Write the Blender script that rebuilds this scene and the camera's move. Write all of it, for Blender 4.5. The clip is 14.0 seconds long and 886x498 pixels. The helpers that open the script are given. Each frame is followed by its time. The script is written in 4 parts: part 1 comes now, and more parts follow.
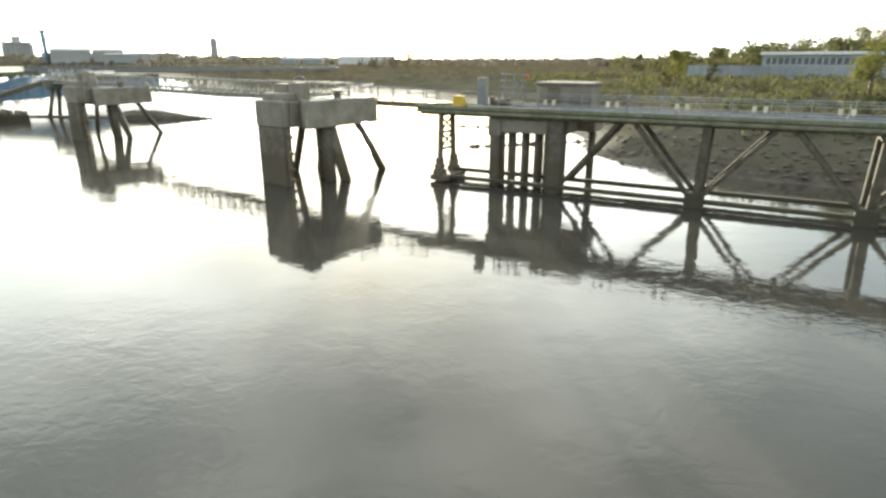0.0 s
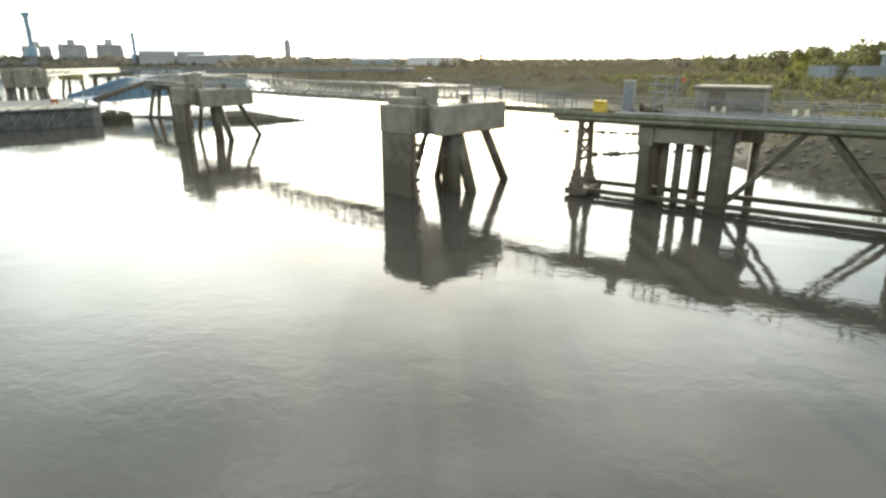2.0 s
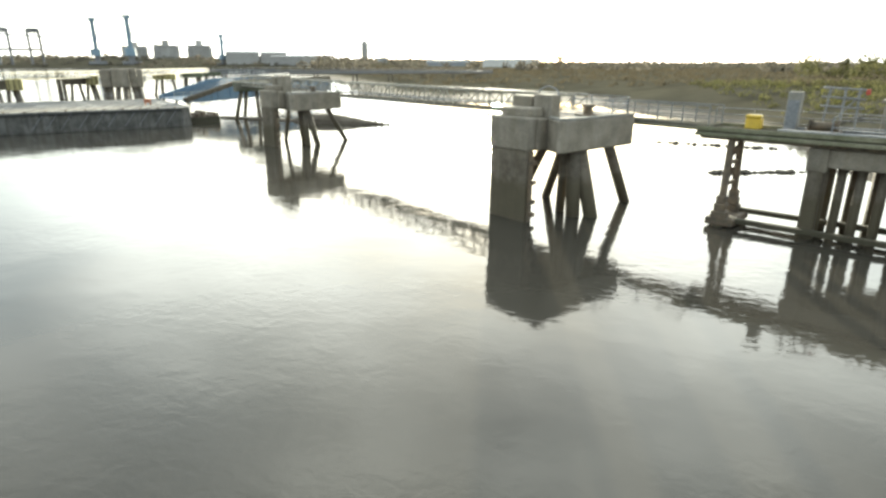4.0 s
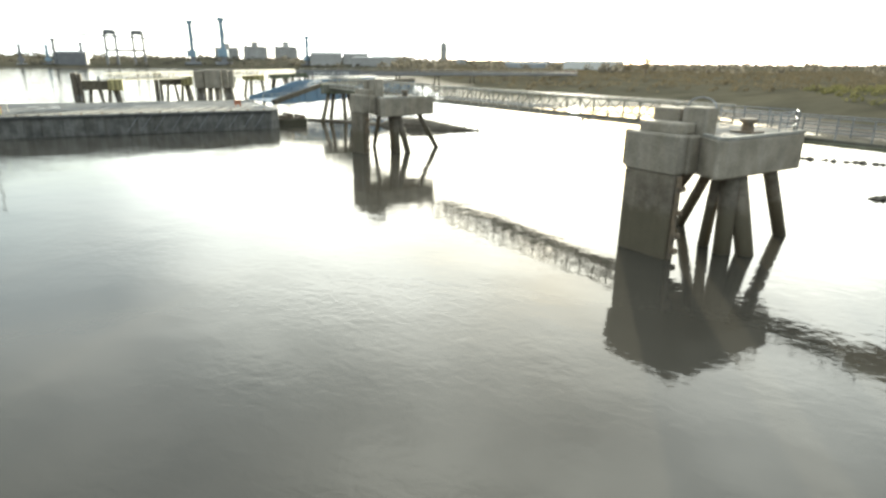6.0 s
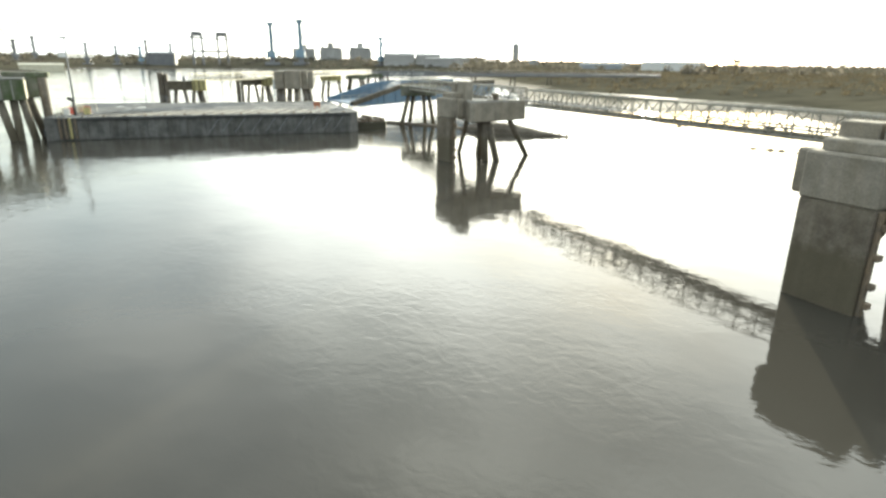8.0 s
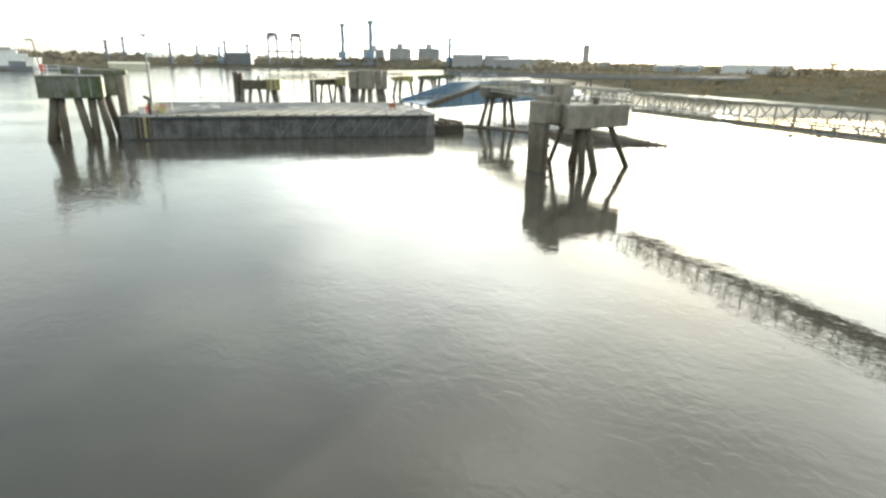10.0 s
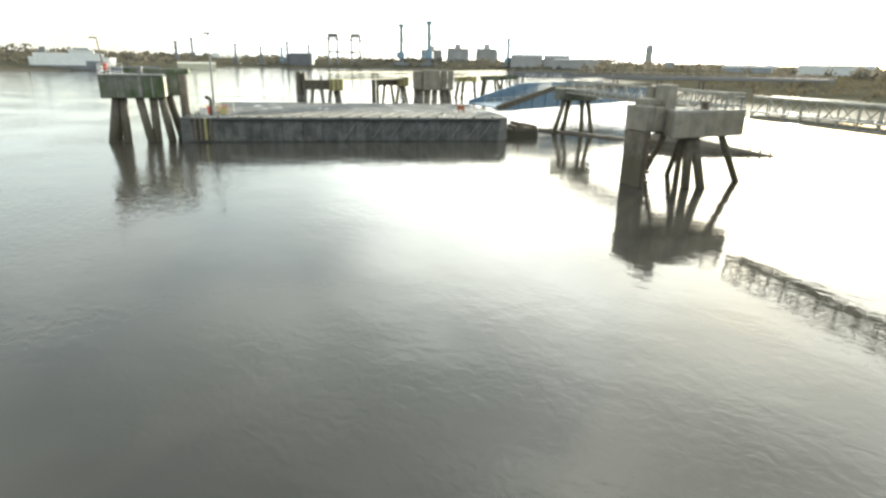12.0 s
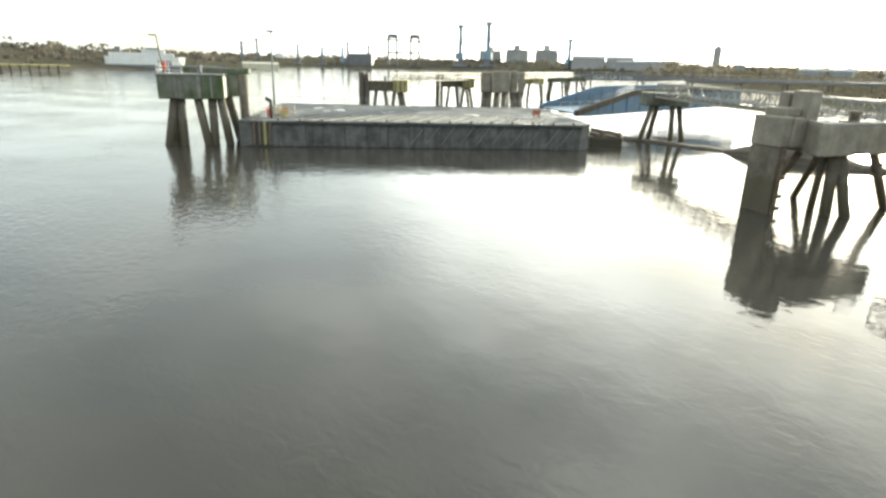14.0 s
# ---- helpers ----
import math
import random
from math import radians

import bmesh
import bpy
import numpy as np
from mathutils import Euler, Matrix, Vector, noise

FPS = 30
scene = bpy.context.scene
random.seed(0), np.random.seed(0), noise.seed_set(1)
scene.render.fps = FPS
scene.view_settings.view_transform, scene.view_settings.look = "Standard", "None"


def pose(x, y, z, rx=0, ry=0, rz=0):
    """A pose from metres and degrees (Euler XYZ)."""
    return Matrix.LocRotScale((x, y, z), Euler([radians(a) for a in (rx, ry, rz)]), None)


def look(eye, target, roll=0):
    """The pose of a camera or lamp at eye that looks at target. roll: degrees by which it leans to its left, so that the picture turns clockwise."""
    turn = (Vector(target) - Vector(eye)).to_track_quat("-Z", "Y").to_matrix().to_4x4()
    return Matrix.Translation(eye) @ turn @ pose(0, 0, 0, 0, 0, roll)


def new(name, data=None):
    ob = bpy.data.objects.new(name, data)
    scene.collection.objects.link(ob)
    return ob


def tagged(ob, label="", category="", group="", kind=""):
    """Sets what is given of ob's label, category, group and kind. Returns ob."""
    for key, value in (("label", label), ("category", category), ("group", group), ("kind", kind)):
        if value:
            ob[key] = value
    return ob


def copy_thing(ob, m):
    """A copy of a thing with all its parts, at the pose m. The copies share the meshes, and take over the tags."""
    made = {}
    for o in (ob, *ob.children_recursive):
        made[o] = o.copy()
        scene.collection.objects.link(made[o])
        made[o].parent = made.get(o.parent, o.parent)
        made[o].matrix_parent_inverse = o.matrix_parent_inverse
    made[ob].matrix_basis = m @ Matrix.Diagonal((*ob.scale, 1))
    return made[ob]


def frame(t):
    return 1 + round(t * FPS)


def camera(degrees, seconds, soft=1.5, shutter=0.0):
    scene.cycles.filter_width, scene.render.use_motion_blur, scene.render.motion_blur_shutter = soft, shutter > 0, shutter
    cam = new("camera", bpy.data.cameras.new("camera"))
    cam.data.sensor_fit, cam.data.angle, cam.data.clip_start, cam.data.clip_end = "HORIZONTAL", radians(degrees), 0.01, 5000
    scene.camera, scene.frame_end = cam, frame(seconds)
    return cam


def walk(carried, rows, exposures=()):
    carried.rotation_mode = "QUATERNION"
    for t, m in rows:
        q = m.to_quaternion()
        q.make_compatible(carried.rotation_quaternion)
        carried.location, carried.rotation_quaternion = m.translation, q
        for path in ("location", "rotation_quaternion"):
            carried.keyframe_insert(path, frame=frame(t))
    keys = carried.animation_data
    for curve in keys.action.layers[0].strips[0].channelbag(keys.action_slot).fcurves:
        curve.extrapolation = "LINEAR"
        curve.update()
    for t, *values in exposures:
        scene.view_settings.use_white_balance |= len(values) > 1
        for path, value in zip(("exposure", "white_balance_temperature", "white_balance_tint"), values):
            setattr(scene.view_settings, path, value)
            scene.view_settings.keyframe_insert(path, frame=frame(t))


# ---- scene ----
cam = camera(74.5, 14.0, soft=2.7)
PATH = [
    (0, (-0.562, -2.49, 9.004), (-0.53, -0.586, 8.39), -0.0),
    (0.5, (-2.239, -1.522, 8.984), (-2.256, 0.381, 8.37), -0.1),
    (1, (-3.653, -0.615, 8.965), (-3.719, 1.287, 8.352), -0.1),
    (1.5, (-4.782, 0.42, 8.972), (-4.897, 2.321, 8.36), -0.1),
    (2, (-5.793, 1.503, 9.056), (-5.964, 3.399, 8.444), -0.1),
    (2.5, (-6.705, 2.675, 9.1), (-6.929, 4.567, 8.49), 0.0),
    (3, (-7.574, 3.899, 9.151), (-7.851, 5.783, 8.542), 0.1),
    (5.5, (-12.035, 9.677, 9.321), (-12.602, 11.498, 8.718), 0.6),
    (6, (-13.017, 10.731, 9.381), (-13.638, 12.534, 8.777), 0.6),
    (6.5, (-13.985, 11.7, 9.424), (-14.656, 13.485, 8.82), 0.7),
    (7, (-14.994, 12.682, 9.463), (-15.717, 14.446, 8.859), 0.8),
    (7.5, (-15.986, 13.608, 9.436), (-16.76, 15.35, 8.832), 0.8),
    (8, (-17.035, 14.691, 9.393), (-17.858, 16.411, 8.789), 0.7),
    (10.5, (-23.133, 19.877, 9.114), (-24.174, 21.474, 8.511), 1.1),
    (11, (-24.36, 20.788, 9.054), (-25.438, 22.361, 8.451), 1.1),
    (11.5, (-25.61, 21.714, 9.022), (-26.724, 23.261, 8.418), 1.1),
    (12, (-26.889, 22.593, 8.99), (-28.036, 24.116, 8.385), 1.1),
    (12.5, (-28.245, 23.53, 8.957), (-29.433, 25.021, 8.353), 1.1),
    (13, (-29.688, 24.502, 8.928), (-30.909, 25.967, 8.323), 1.2),
    (13.5, (-31.192, 25.469, 8.896), (-32.442, 26.908, 8.291), 1.3),
    (14, (-32.541, 26.325, 8.871), (-33.823, 27.736, 8.266), 1.4),
]
walk(cam, [(t, look(eye, target, roll)) for t, eye, target, roll in PATH],
     exposures=[(0, 2.28, 6450, 1), (14, 2.28, 6450, 1)])

# ---- light ----
SUN_UP, SUN_TURN = 6.8, -6.7
world = bpy.data.worlds.new("sky")
scene.world = world
world.use_nodes = True
wn, wl = world.node_tree.nodes, world.node_tree.links
wn.clear()
sky = wn.new("ShaderNodeTexSky")
sky.sky_type, sky.sun_disc = "NISHITA", False
sky.sun_elevation, sky.sun_rotation = radians(SUN_UP), radians(SUN_TURN)
sky.air_density, sky.dust_density, sky.ozone_density = 1.0, 1.8, 1.5
wco = wn.new("ShaderNodeTexCoord")
wmap = wn.new("ShaderNodeMapping")
wmap.inputs["Scale"].default_value = (1.0, 1.0, 2.6)
wcl = wn.new("ShaderNodeTexNoise")
wcl.inputs["Scale"].default_value, wcl.inputs["Detail"].default_value = 2.6, 6.0
wramp = wn.new("ShaderNodeValToRGB")
wramp.color_ramp.elements[0].position, wramp.color_ramp.elements[1].position = 0.12, 0.64
# thin cloud: brightest round the low sun, falling off towards the far side of the sky
se, st = radians(SUN_UP), radians(SUN_TURN)
to_sun = Vector((math.sin(st) * math.cos(se), math.cos(st) * math.cos(se), math.sin(se)))
wdot = wn.new("ShaderNodeVectorMath")
wdot.operation = "DOT_PRODUCT"
wdot.inputs[1].default_value = to_sun
wacos = wn.new("ShaderNodeMath")
wacos.operation = "ARCCOSINE"
wang = wn.new("ShaderNodeMath")
wang.operation, wang.inputs[1].default_value = "DIVIDE", math.pi
wfall = wn.new("ShaderNodeValToRGB")
wfall.color_ramp.interpolation = "EASE"
wfall.color_ramp.elements[0].color = (1.0, 0.97, 0.9, 1)
wfall.color_ramp.elements[1].color = (0.2, 0.21, 0.225, 1)
for at, shade in ((0.13, (0.97, 0.95, 0.91, 1)), (0.185, (0.76, 0.755, 0.73, 1)), (0.25, (0.39, 0.395, 0.395, 1)), (0.33, (0.26, 0.27, 0.275, 1)), (0.55, (0.22, 0.23, 0.245, 1))):
    wfall.color_ramp.elements.new(at).color = shade
wbright = wn.new("ShaderNodeMixRGB")
wbright.blend_type, wbright.inputs[0].default_value = "MULTIPLY", 1.0
wbright.inputs[2].default_value = (14.0, 14.0, 14.0, 1)
wmix = wn.new("ShaderNodeMixRGB")
wbg = wn.new("ShaderNodeBackground")
wbg.inputs["Strength"].default_value = 0.1
wout = wn.new("ShaderNodeOutputWorld")
wl.new(wco.outputs["Generated"], wmap.inputs["Vector"])
wl.new(wmap.outputs[0], wcl.inputs["Vector"])
wl.new(wcl.outputs["Fac"], wramp.inputs[0])
wl.new(wramp.outputs[0], wmix.inputs[0])
wl.new(sky.outputs[0], wmix.inputs[1])
wl.new(wco.outputs["Generated"], wdot.inputs[0])
wl.new(wdot.outputs["Value"], wacos.inputs[0])
wl.new(wacos.outputs[0], wang.inputs[0])
wl.new(wang.outputs[0], wfall.inputs[0])
wl.new(wfall.outputs[0], wbright.inputs[1])
wl.new(wbright.outputs[0], wmix.inputs[2])
wl.new(wmix.outputs[0], wbg.inputs[0])
wl.new(wbg.outputs[0], wout.inputs[0])

sun_data = bpy.data.lights.new("sun", "SUN")
sun_data.energy, sun_data.angle, sun_data.color = 3.0, radians(1.0), (1.0, 0.9, 0.74)
sun = new("sun", sun_data)
sun.matrix_world = look(to_sun * 300, (0, 0, 0))


# ---- materials ----
def material(name, colour, other, rough=0.8, metal=0.0, scale=1.5, bump=0.3, streak=0.0, tide=None, spread=(0.35, 0.65), fine=14.0, spec=0.5, puddles=False, leafy=0.0):
    """Two-scale weathered surface. streak: vertical runs. tide: (height, colour) of the dark weed belt below high water."""
    m = bpy.data.materials.new(name)
    m.use_nodes = True
    n, l = m.node_tree.nodes, m.node_tree.links
    b = n["Principled BSDF"]
    b.inputs["Metallic"].default_value = metal
    b.inputs["Specular IOR Level"].default_value = spec
    geo = n.new("ShaderNodeNewGeometry")
    info = n.new("ShaderNodeObjectInfo")
    big = n.new("ShaderNodeTexNoise")
    big.inputs["Scale"].default_value, big.inputs["Detail"].default_value = scale, 5
    big.inputs["Roughness"].default_value = 0.62
    small = n.new("ShaderNodeTexNoise")
    small.inputs["Scale"].default_value, small.inputs["Detail"].default_value = fine, 4
    l.new(geo.outputs["Position"], big.inputs["Vector"])
    l.new(geo.outputs["Position"], small.inputs["Vector"])
    ramp = n.new("ShaderNodeValToRGB")
    ramp.color_ramp.elements[0].position, ramp.color_ramp.elements[1].position = spread
    ramp.color_ramp.elements[0].color, ramp.color_ramp.elements[1].color = (*colour, 1), (*other, 1)
    l.new(big.outputs["Fac"], ramp.inputs[0])
    out = ramp.outputs[0]
    vary = n.new("ShaderNodeHueSaturation")
    mul = n.new("ShaderNodeMath")
    mul.operation = "MULTIPLY_ADD"
    mul.inputs[1].default_value, mul.inputs[2].default_value = 0.3, 0.85
    l.new(info.outputs["Random"], mul.inputs[0])
    l.new(mul.outputs[0], vary.inputs["Value"])
    l.new(out, vary.inputs["Color"])
    out = vary.outputs[0]
    grain = n.new("ShaderNodeMixRGB")
    grain.blend_type = "OVERLAY"
    grain.inputs[0].default_value = 0.45
    l.new(out, grain.inputs[1])
    l.new(small.outputs["Fac"], grain.inputs[2])
    out = grain.outputs[0]
    if streak:
        mp = n.new("ShaderNodeMapping")
        mp.inputs["Scale"].default_value = (1.3, 1.3, 0.14)
        l.new(geo.outputs["Position"], mp.inputs["Vector"])
        run = n.new("ShaderNodeTexNoise")
        run.inputs["Scale"].default_value, run.inputs["Detail"].default_value = 1.6, 4
        l.new(mp.outputs[0], run.inputs["Vector"])
        rr = n.new("ShaderNodeValToRGB")
        rr.color_ramp.elements[0].position, rr.color_ramp.elements[1].position = 0.36, 0.68
        k = 1 - streak
        rr.color_ramp.elements[0].color = (k, k * 0.97, k * 0.9, 1)
        l.new(run.outputs["Fac"], rr.inputs[0])
        sm = n.new("ShaderNodeMixRGB")
        sm.blend_type, sm.inputs[0].default_value = "MULTIPLY", 1.0
        l.new(out, sm.inputs[1])
        l.new(rr.outputs[0], sm.inputs[2])
        out = sm.outputs[0]
    if tide:
        sep = n.new("ShaderNodeSeparateXYZ")
        l.new(geo.outputs["Position"], sep.inputs[0])
        wob = n.new("ShaderNodeMath")
        wob.operation = "MULTIPLY_ADD"
        wob.inputs[1].default_value = 1.2
        l.new(big.outputs["Fac"], wob.inputs[0])
        l.new(sep.outputs["Z"], wob.inputs[2])
        tr = n.new("ShaderNodeMapRange")
        tr.inputs["From Min"].default_value, tr.inputs["From Max"].default_value = tide[0] + 0.9, tide[0] + 0.3
        l.new(wob.outputs[0], tr.inputs["Value"])
        tm = n.new("ShaderNodeMixRGB")
        tm.inputs[2].default_value = (*tide[1], 1)
        sc = n.new("ShaderNodeMath")
        sc.operation, sc.inputs[1].default_value = "MULTIPLY", 0.8
        l.new(tr.outputs[0], sc.inputs[0])
        l.new(sc.outputs[0], tm.inputs[0])
        l.new(out, tm.inputs[1])
        out = tm.outputs[0]
    l.new(out, b.inputs["Base Color"])
    if leafy:
        thin = n.new("ShaderNodeBsdfTranslucent")
        l.new(out, thin.inputs["Color"])
        both = n.new("ShaderNodeMixShader")
        both.inputs[0].default_value = leafy
        l.new(b.outputs[0], both.inputs[1])
        l.new(thin.outputs[0], both.inputs[2])
        l.new(both.outputs[0], n["Material Output"].inputs["Surface"])
    rg = n.new("ShaderNodeMapRange")
    rg.inputs["To Min"].default_value, rg.inputs["To Max"].default_value = max(0.05, rough - 0.15), min(1, rough + 0.15)
    l.new(big.outputs["Fac"], rg.inputs["Value"])
    if puddles:
        rg.inputs["From Min"].default_value, rg.inputs["From Max"].default_value = 0.36, 0.44
        rg.inputs["To Min"].default_value, rg.inputs["To Max"].default_value = 0.06, 0.85
    l.new(rg.outputs[0], b.inputs["Roughness"])
    bp = n.new("ShaderNodeBump")
    bp.inputs["Strength"].default_value, bp.inputs["Distance"].default_value = bump, 0.06
    l.new(small.outputs["Fac"], bp.inputs["Height"])
    l.new(bp.outputs[0], b.inputs["Normal"])
    return m


WEED = (0.075, 0.062, 0.035)
concrete = material("concrete", (0.185, 0.165, 0.13), (0.28, 0.25, 0.205), 0.9, scale=0.9, streak=0.13, tide=(3.6, WEED))
pale_concrete = material("pale_concrete", (0.2, 0.195, 0.175), (0.31, 0.3, 0.27), 0.9, scale=0.8, streak=0.15)
mossy_concrete = material("mossy_concrete", (0.085, 0.115, 0.045), (0.22, 0.215, 0.18), 0.9, scale=0.5, streak=0.35)
pile_steel = material("pile_steel", (0.1, 0.083, 0.062), (0.175, 0.15, 0.115), 0.8, scale=1.8, streak=0.3, tide=(2.4, WEED))
dark_timber = material("dark_timber", (0.07, 0.058, 0.04), (0.14, 0.12, 0.085), 0.85, scale=2.2, streak=0.3, tide=(1.2, (0.05, 0.045, 0.026)))
rusty = material("rusty_steel", (0.1, 0.085, 0.065), (0.2, 0.15, 0.1), 0.7, scale=2.0, streak=0.2)
galvanised = material("galvanised_steel", (0.17, 0.18, 0.195), (0.28, 0.285, 0.29), 0.55, 0.4, scale=3, bump=0.08)
deck_stuff = material("deck_concrete", (0.085, 0.08, 0.065), (0.15, 0.14, 0.115), 0.95, scale=0.7, bump=0.2, spec=0.0)
green_steel = material("mossy_steel", (0.13, 0.14, 0.075), (0.24, 0.23, 0.16), 0.75, scale=1.1, streak=0.3)
yellow = material("yellow_paint", (0.62, 0.43, 0.04), (0.5, 0.34, 0.05), 0.5, scale=2, bump=0.08)
# pale-brown footbridge steel, with the low sun's glow on its chords put into the colour
pale_steel = material("weathered_sunlit_steel", (0.22, 0.21, 0.175), (0.34, 0.325, 0.28), 0.6, scale=1.4, streak=0.2, bump=0.1)
faded_yellow = material("faded_yellow_paint", (0.5, 0.45, 0.2), (0.42, 0.36, 0.17), 0.7, scale=1.2, streak=0.4)
blue = material("blue_paint", (0.055, 0.12, 0.2), (0.085, 0.16, 0.24), 0.5, scale=0.5, streak=0.2, bump=0.06)
crane_blue = material("crane_blue_paint", (0.17, 0.25, 0.31), (0.21, 0.29, 0.35), 0.5, scale=0.1, bump=0.05)
white = material("white_paint", (0.68, 0.68, 0.66), (0.8, 0.8, 0.78), 0.5, scale=1.0, bump=0.06, streak=0.12)
cream = material("cream_paint", (0.6, 0.56, 0.42), (0.72, 0.68, 0.54), 0.6, scale=1.0, bump=0.06, streak=0.2)
red = material("red_paint", (0.5, 0.07, 0.04), (0.4, 0.08, 0.05), 0.5, scale=2, bump=0.06)
orange = material("orange_paint", (0.4, 0.14, 0.06), (0.34, 0.12, 0.06), 0.5, scale=2, bump=0.06)
hull_steel = material("hull_steel", (0.075, 0.074, 0.068), (0.165, 0.16, 0.15), 0.8, scale=0.8, streak=0.35, tide=(-0.2, (0.035, 0.03, 0.022)))
wet_deck = material("wet_deck", (0.09, 0.09, 0.086), (0.18, 0.18, 0.172), 0.5, scale=0.3, bump=0.3, spread=(0.4, 0.6), fine=6, spec=0.06, puddles=True)
rubber = material("black_rubber", (0.03, 0.03, 0.03), (0.055, 0.052, 0.05), 0.85, scale=3)
rib_pale = material("worn_pale_rib", (0.15, 0.15, 0.142), (0.27, 0.27, 0.255), 0.85, scale=2.0, spec=0.08)
shed_grey = material("shed_cladding", (0.24, 0.26, 0.28), (0.32, 0.34, 0.36), 0.6, scale=0.2, streak=0.15, bump=0.05)
glassy = material("dark_window_glass", (0.05, 0.06, 0.07), (0.08, 0.09, 0.1), 0.15, scale=0.5, bump=0.0)
far_wall = material("far_wall", (0.3, 0.29, 0.27), (0.38, 0.37, 0.35), 0.85, scale=0.06, bump=0.1)
far_dark = material("far_dark_steel", (0.14, 0.14, 0.145), (0.2, 0.2, 0.2), 0.7, scale=0.1, bump=0.05)
bark = material("bark", (0.1, 0.075, 0.05), (0.16, 0.125, 0.085), 0.9, scale=4)
leaf_olive = material("olive_foliage", (0.075, 0.078, 0.034), (0.13, 0.122, 0.06), 0.9, scale=0.5, bump=0.1, spec=0.0, leafy=0.4)
leaf_brown = material("brown_foliage", (0.085, 0.072, 0.048), (0.14, 0.12, 0.08), 0.9, scale=0.35, bump=0.1, spec=0.0, leafy=0.4)
leaf_gold = material("gold_foliage", (0.12, 0.125, 0.035), (0.19, 0.18, 0.055), 0.9, scale=0.5, bump=0.1, spec=0.0, leafy=0.4)
# bare twigs of the far woods; distance haze is put into their greyer colour
leaf_far = material("hazed_leafless_twigs", (0.11, 0.1, 0.08), (0.17, 0.155, 0.125), 0.9, scale=0.1, bump=0.1, spec=0.0, leafy=0.4)
stone = material("river_stone", (0.07, 0.06, 0.047), (0.14, 0.125, 0.105), 0.9, scale=2.5, fine=9, spec=0.1)
mud_mat = material("wet_mud", (0.065, 0.054, 0.04), (0.115, 0.1, 0.08), 0.8, scale=0.3, bump=0.5, fine=3, spec=0.1)


def ground_material():
    """Mud and shingle by the water, rough grass and scrub above the tide line."""
    m = bpy.data.materials.new("river_bank")
    m.use_nodes = True
    n, l = m.node_tree.nodes, m.node_tree.links
    b = n["Principled BSDF"]
    geo = n.new("ShaderNodeNewGeometry")
    sep = n.new("ShaderNodeSeparateXYZ")
    l.new(geo.outputs["Position"], sep.inputs[0])
    big = n.new("ShaderNodeTexNoise")
    big.inputs["Scale"].default_value, big.inputs["Detail"].default_value = 0.05, 9
    big.inputs["Roughness"].default_value = 0.7
    l.new(geo.outputs["Position"], big.inputs["Vector"])
    fine = n.new("ShaderNodeTexNoise")
    fine.inputs["Scale"].default_value, fine.inputs["Detail"].default_value = 1.4, 6
    l.new(geo.outputs["Position"], fine.inputs["Vector"])
    mud = n.new("ShaderNodeValToRGB")
    mud.color_ramp.elements[0].color, mud.color_ramp.elements[1].color = (0.04, 0.033, 0.024, 1), (0.095, 0.082, 0.064, 1)
    mud.color_ramp.elements[0].position, mud.color_ramp.elements[1].position = 0.35, 0.7
    l.new(fine.outputs["Fac"], mud.inputs[0])
    veg = n.new("ShaderNodeValToRGB")
    veg.color_ramp.elements[0].color, veg.color_ramp.elements[1].color = (0.06, 0.055, 0.04, 1), (0.108, 0.098, 0.07, 1)
    veg.color_ramp.elements[0].position, veg.color_ramp.elements[1].position = 0.36, 0.66
    l.new(big.outputs["Fac"], veg.inputs[0])
    wob = n.new("ShaderNodeMath")
    wob.operation, wob.inputs[1].default_value = "MULTIPLY_ADD", 1.6
    l.new(fine.outputs["Fac"], wob.inputs[0])
    l.new(sep.outputs["Z"], wob.inputs[2])
    mr = n.new("ShaderNodeMapRange")
    mr.inputs["From Min"].default_value, mr.inputs["From Max"].default_value = 1.3, 2.1
    l.new(wob.outputs[0], mr.inputs["Value"])
    mix = n.new("ShaderNodeMixRGB")
    l.new(mr.outputs[0], mix.inputs[0])
    l.new(mud.outputs[0], mix.inputs[1])
    l.new(veg.outputs[0], mix.inputs[2])
    l.new(mix.outputs[0], b.inputs["Base Color"])
    rg = n.new("ShaderNodeMapRange")
    rg.inputs["To Min"].default_value, rg.inputs["To Max"].default_value = 0.75, 0.95
    l.new(mr.outputs[0], rg.inputs["Value"])
    l.new(rg.outputs[0], b.inputs["Roughness"])
    sg = n.new("ShaderNodeMapRange")
    sg.inputs["To Min"].default_value, sg.inputs["To Max"].default_value = 0.06, 0.0
    l.new(mr.outputs[0], sg.inputs["Value"])
    l.new(sg.outputs[0], b.inputs["Specular IOR Level"])
    bp = n.new("ShaderNodeBump")
    bp.inputs["Strength"].default_value, bp.inputs["Distance"].default_value = 0.5, 0.08
    l.new(fine.outputs["Fac"], bp.inputs["Height"])
    l.new(bp.outputs[0], b.inputs["Normal"])
    return m


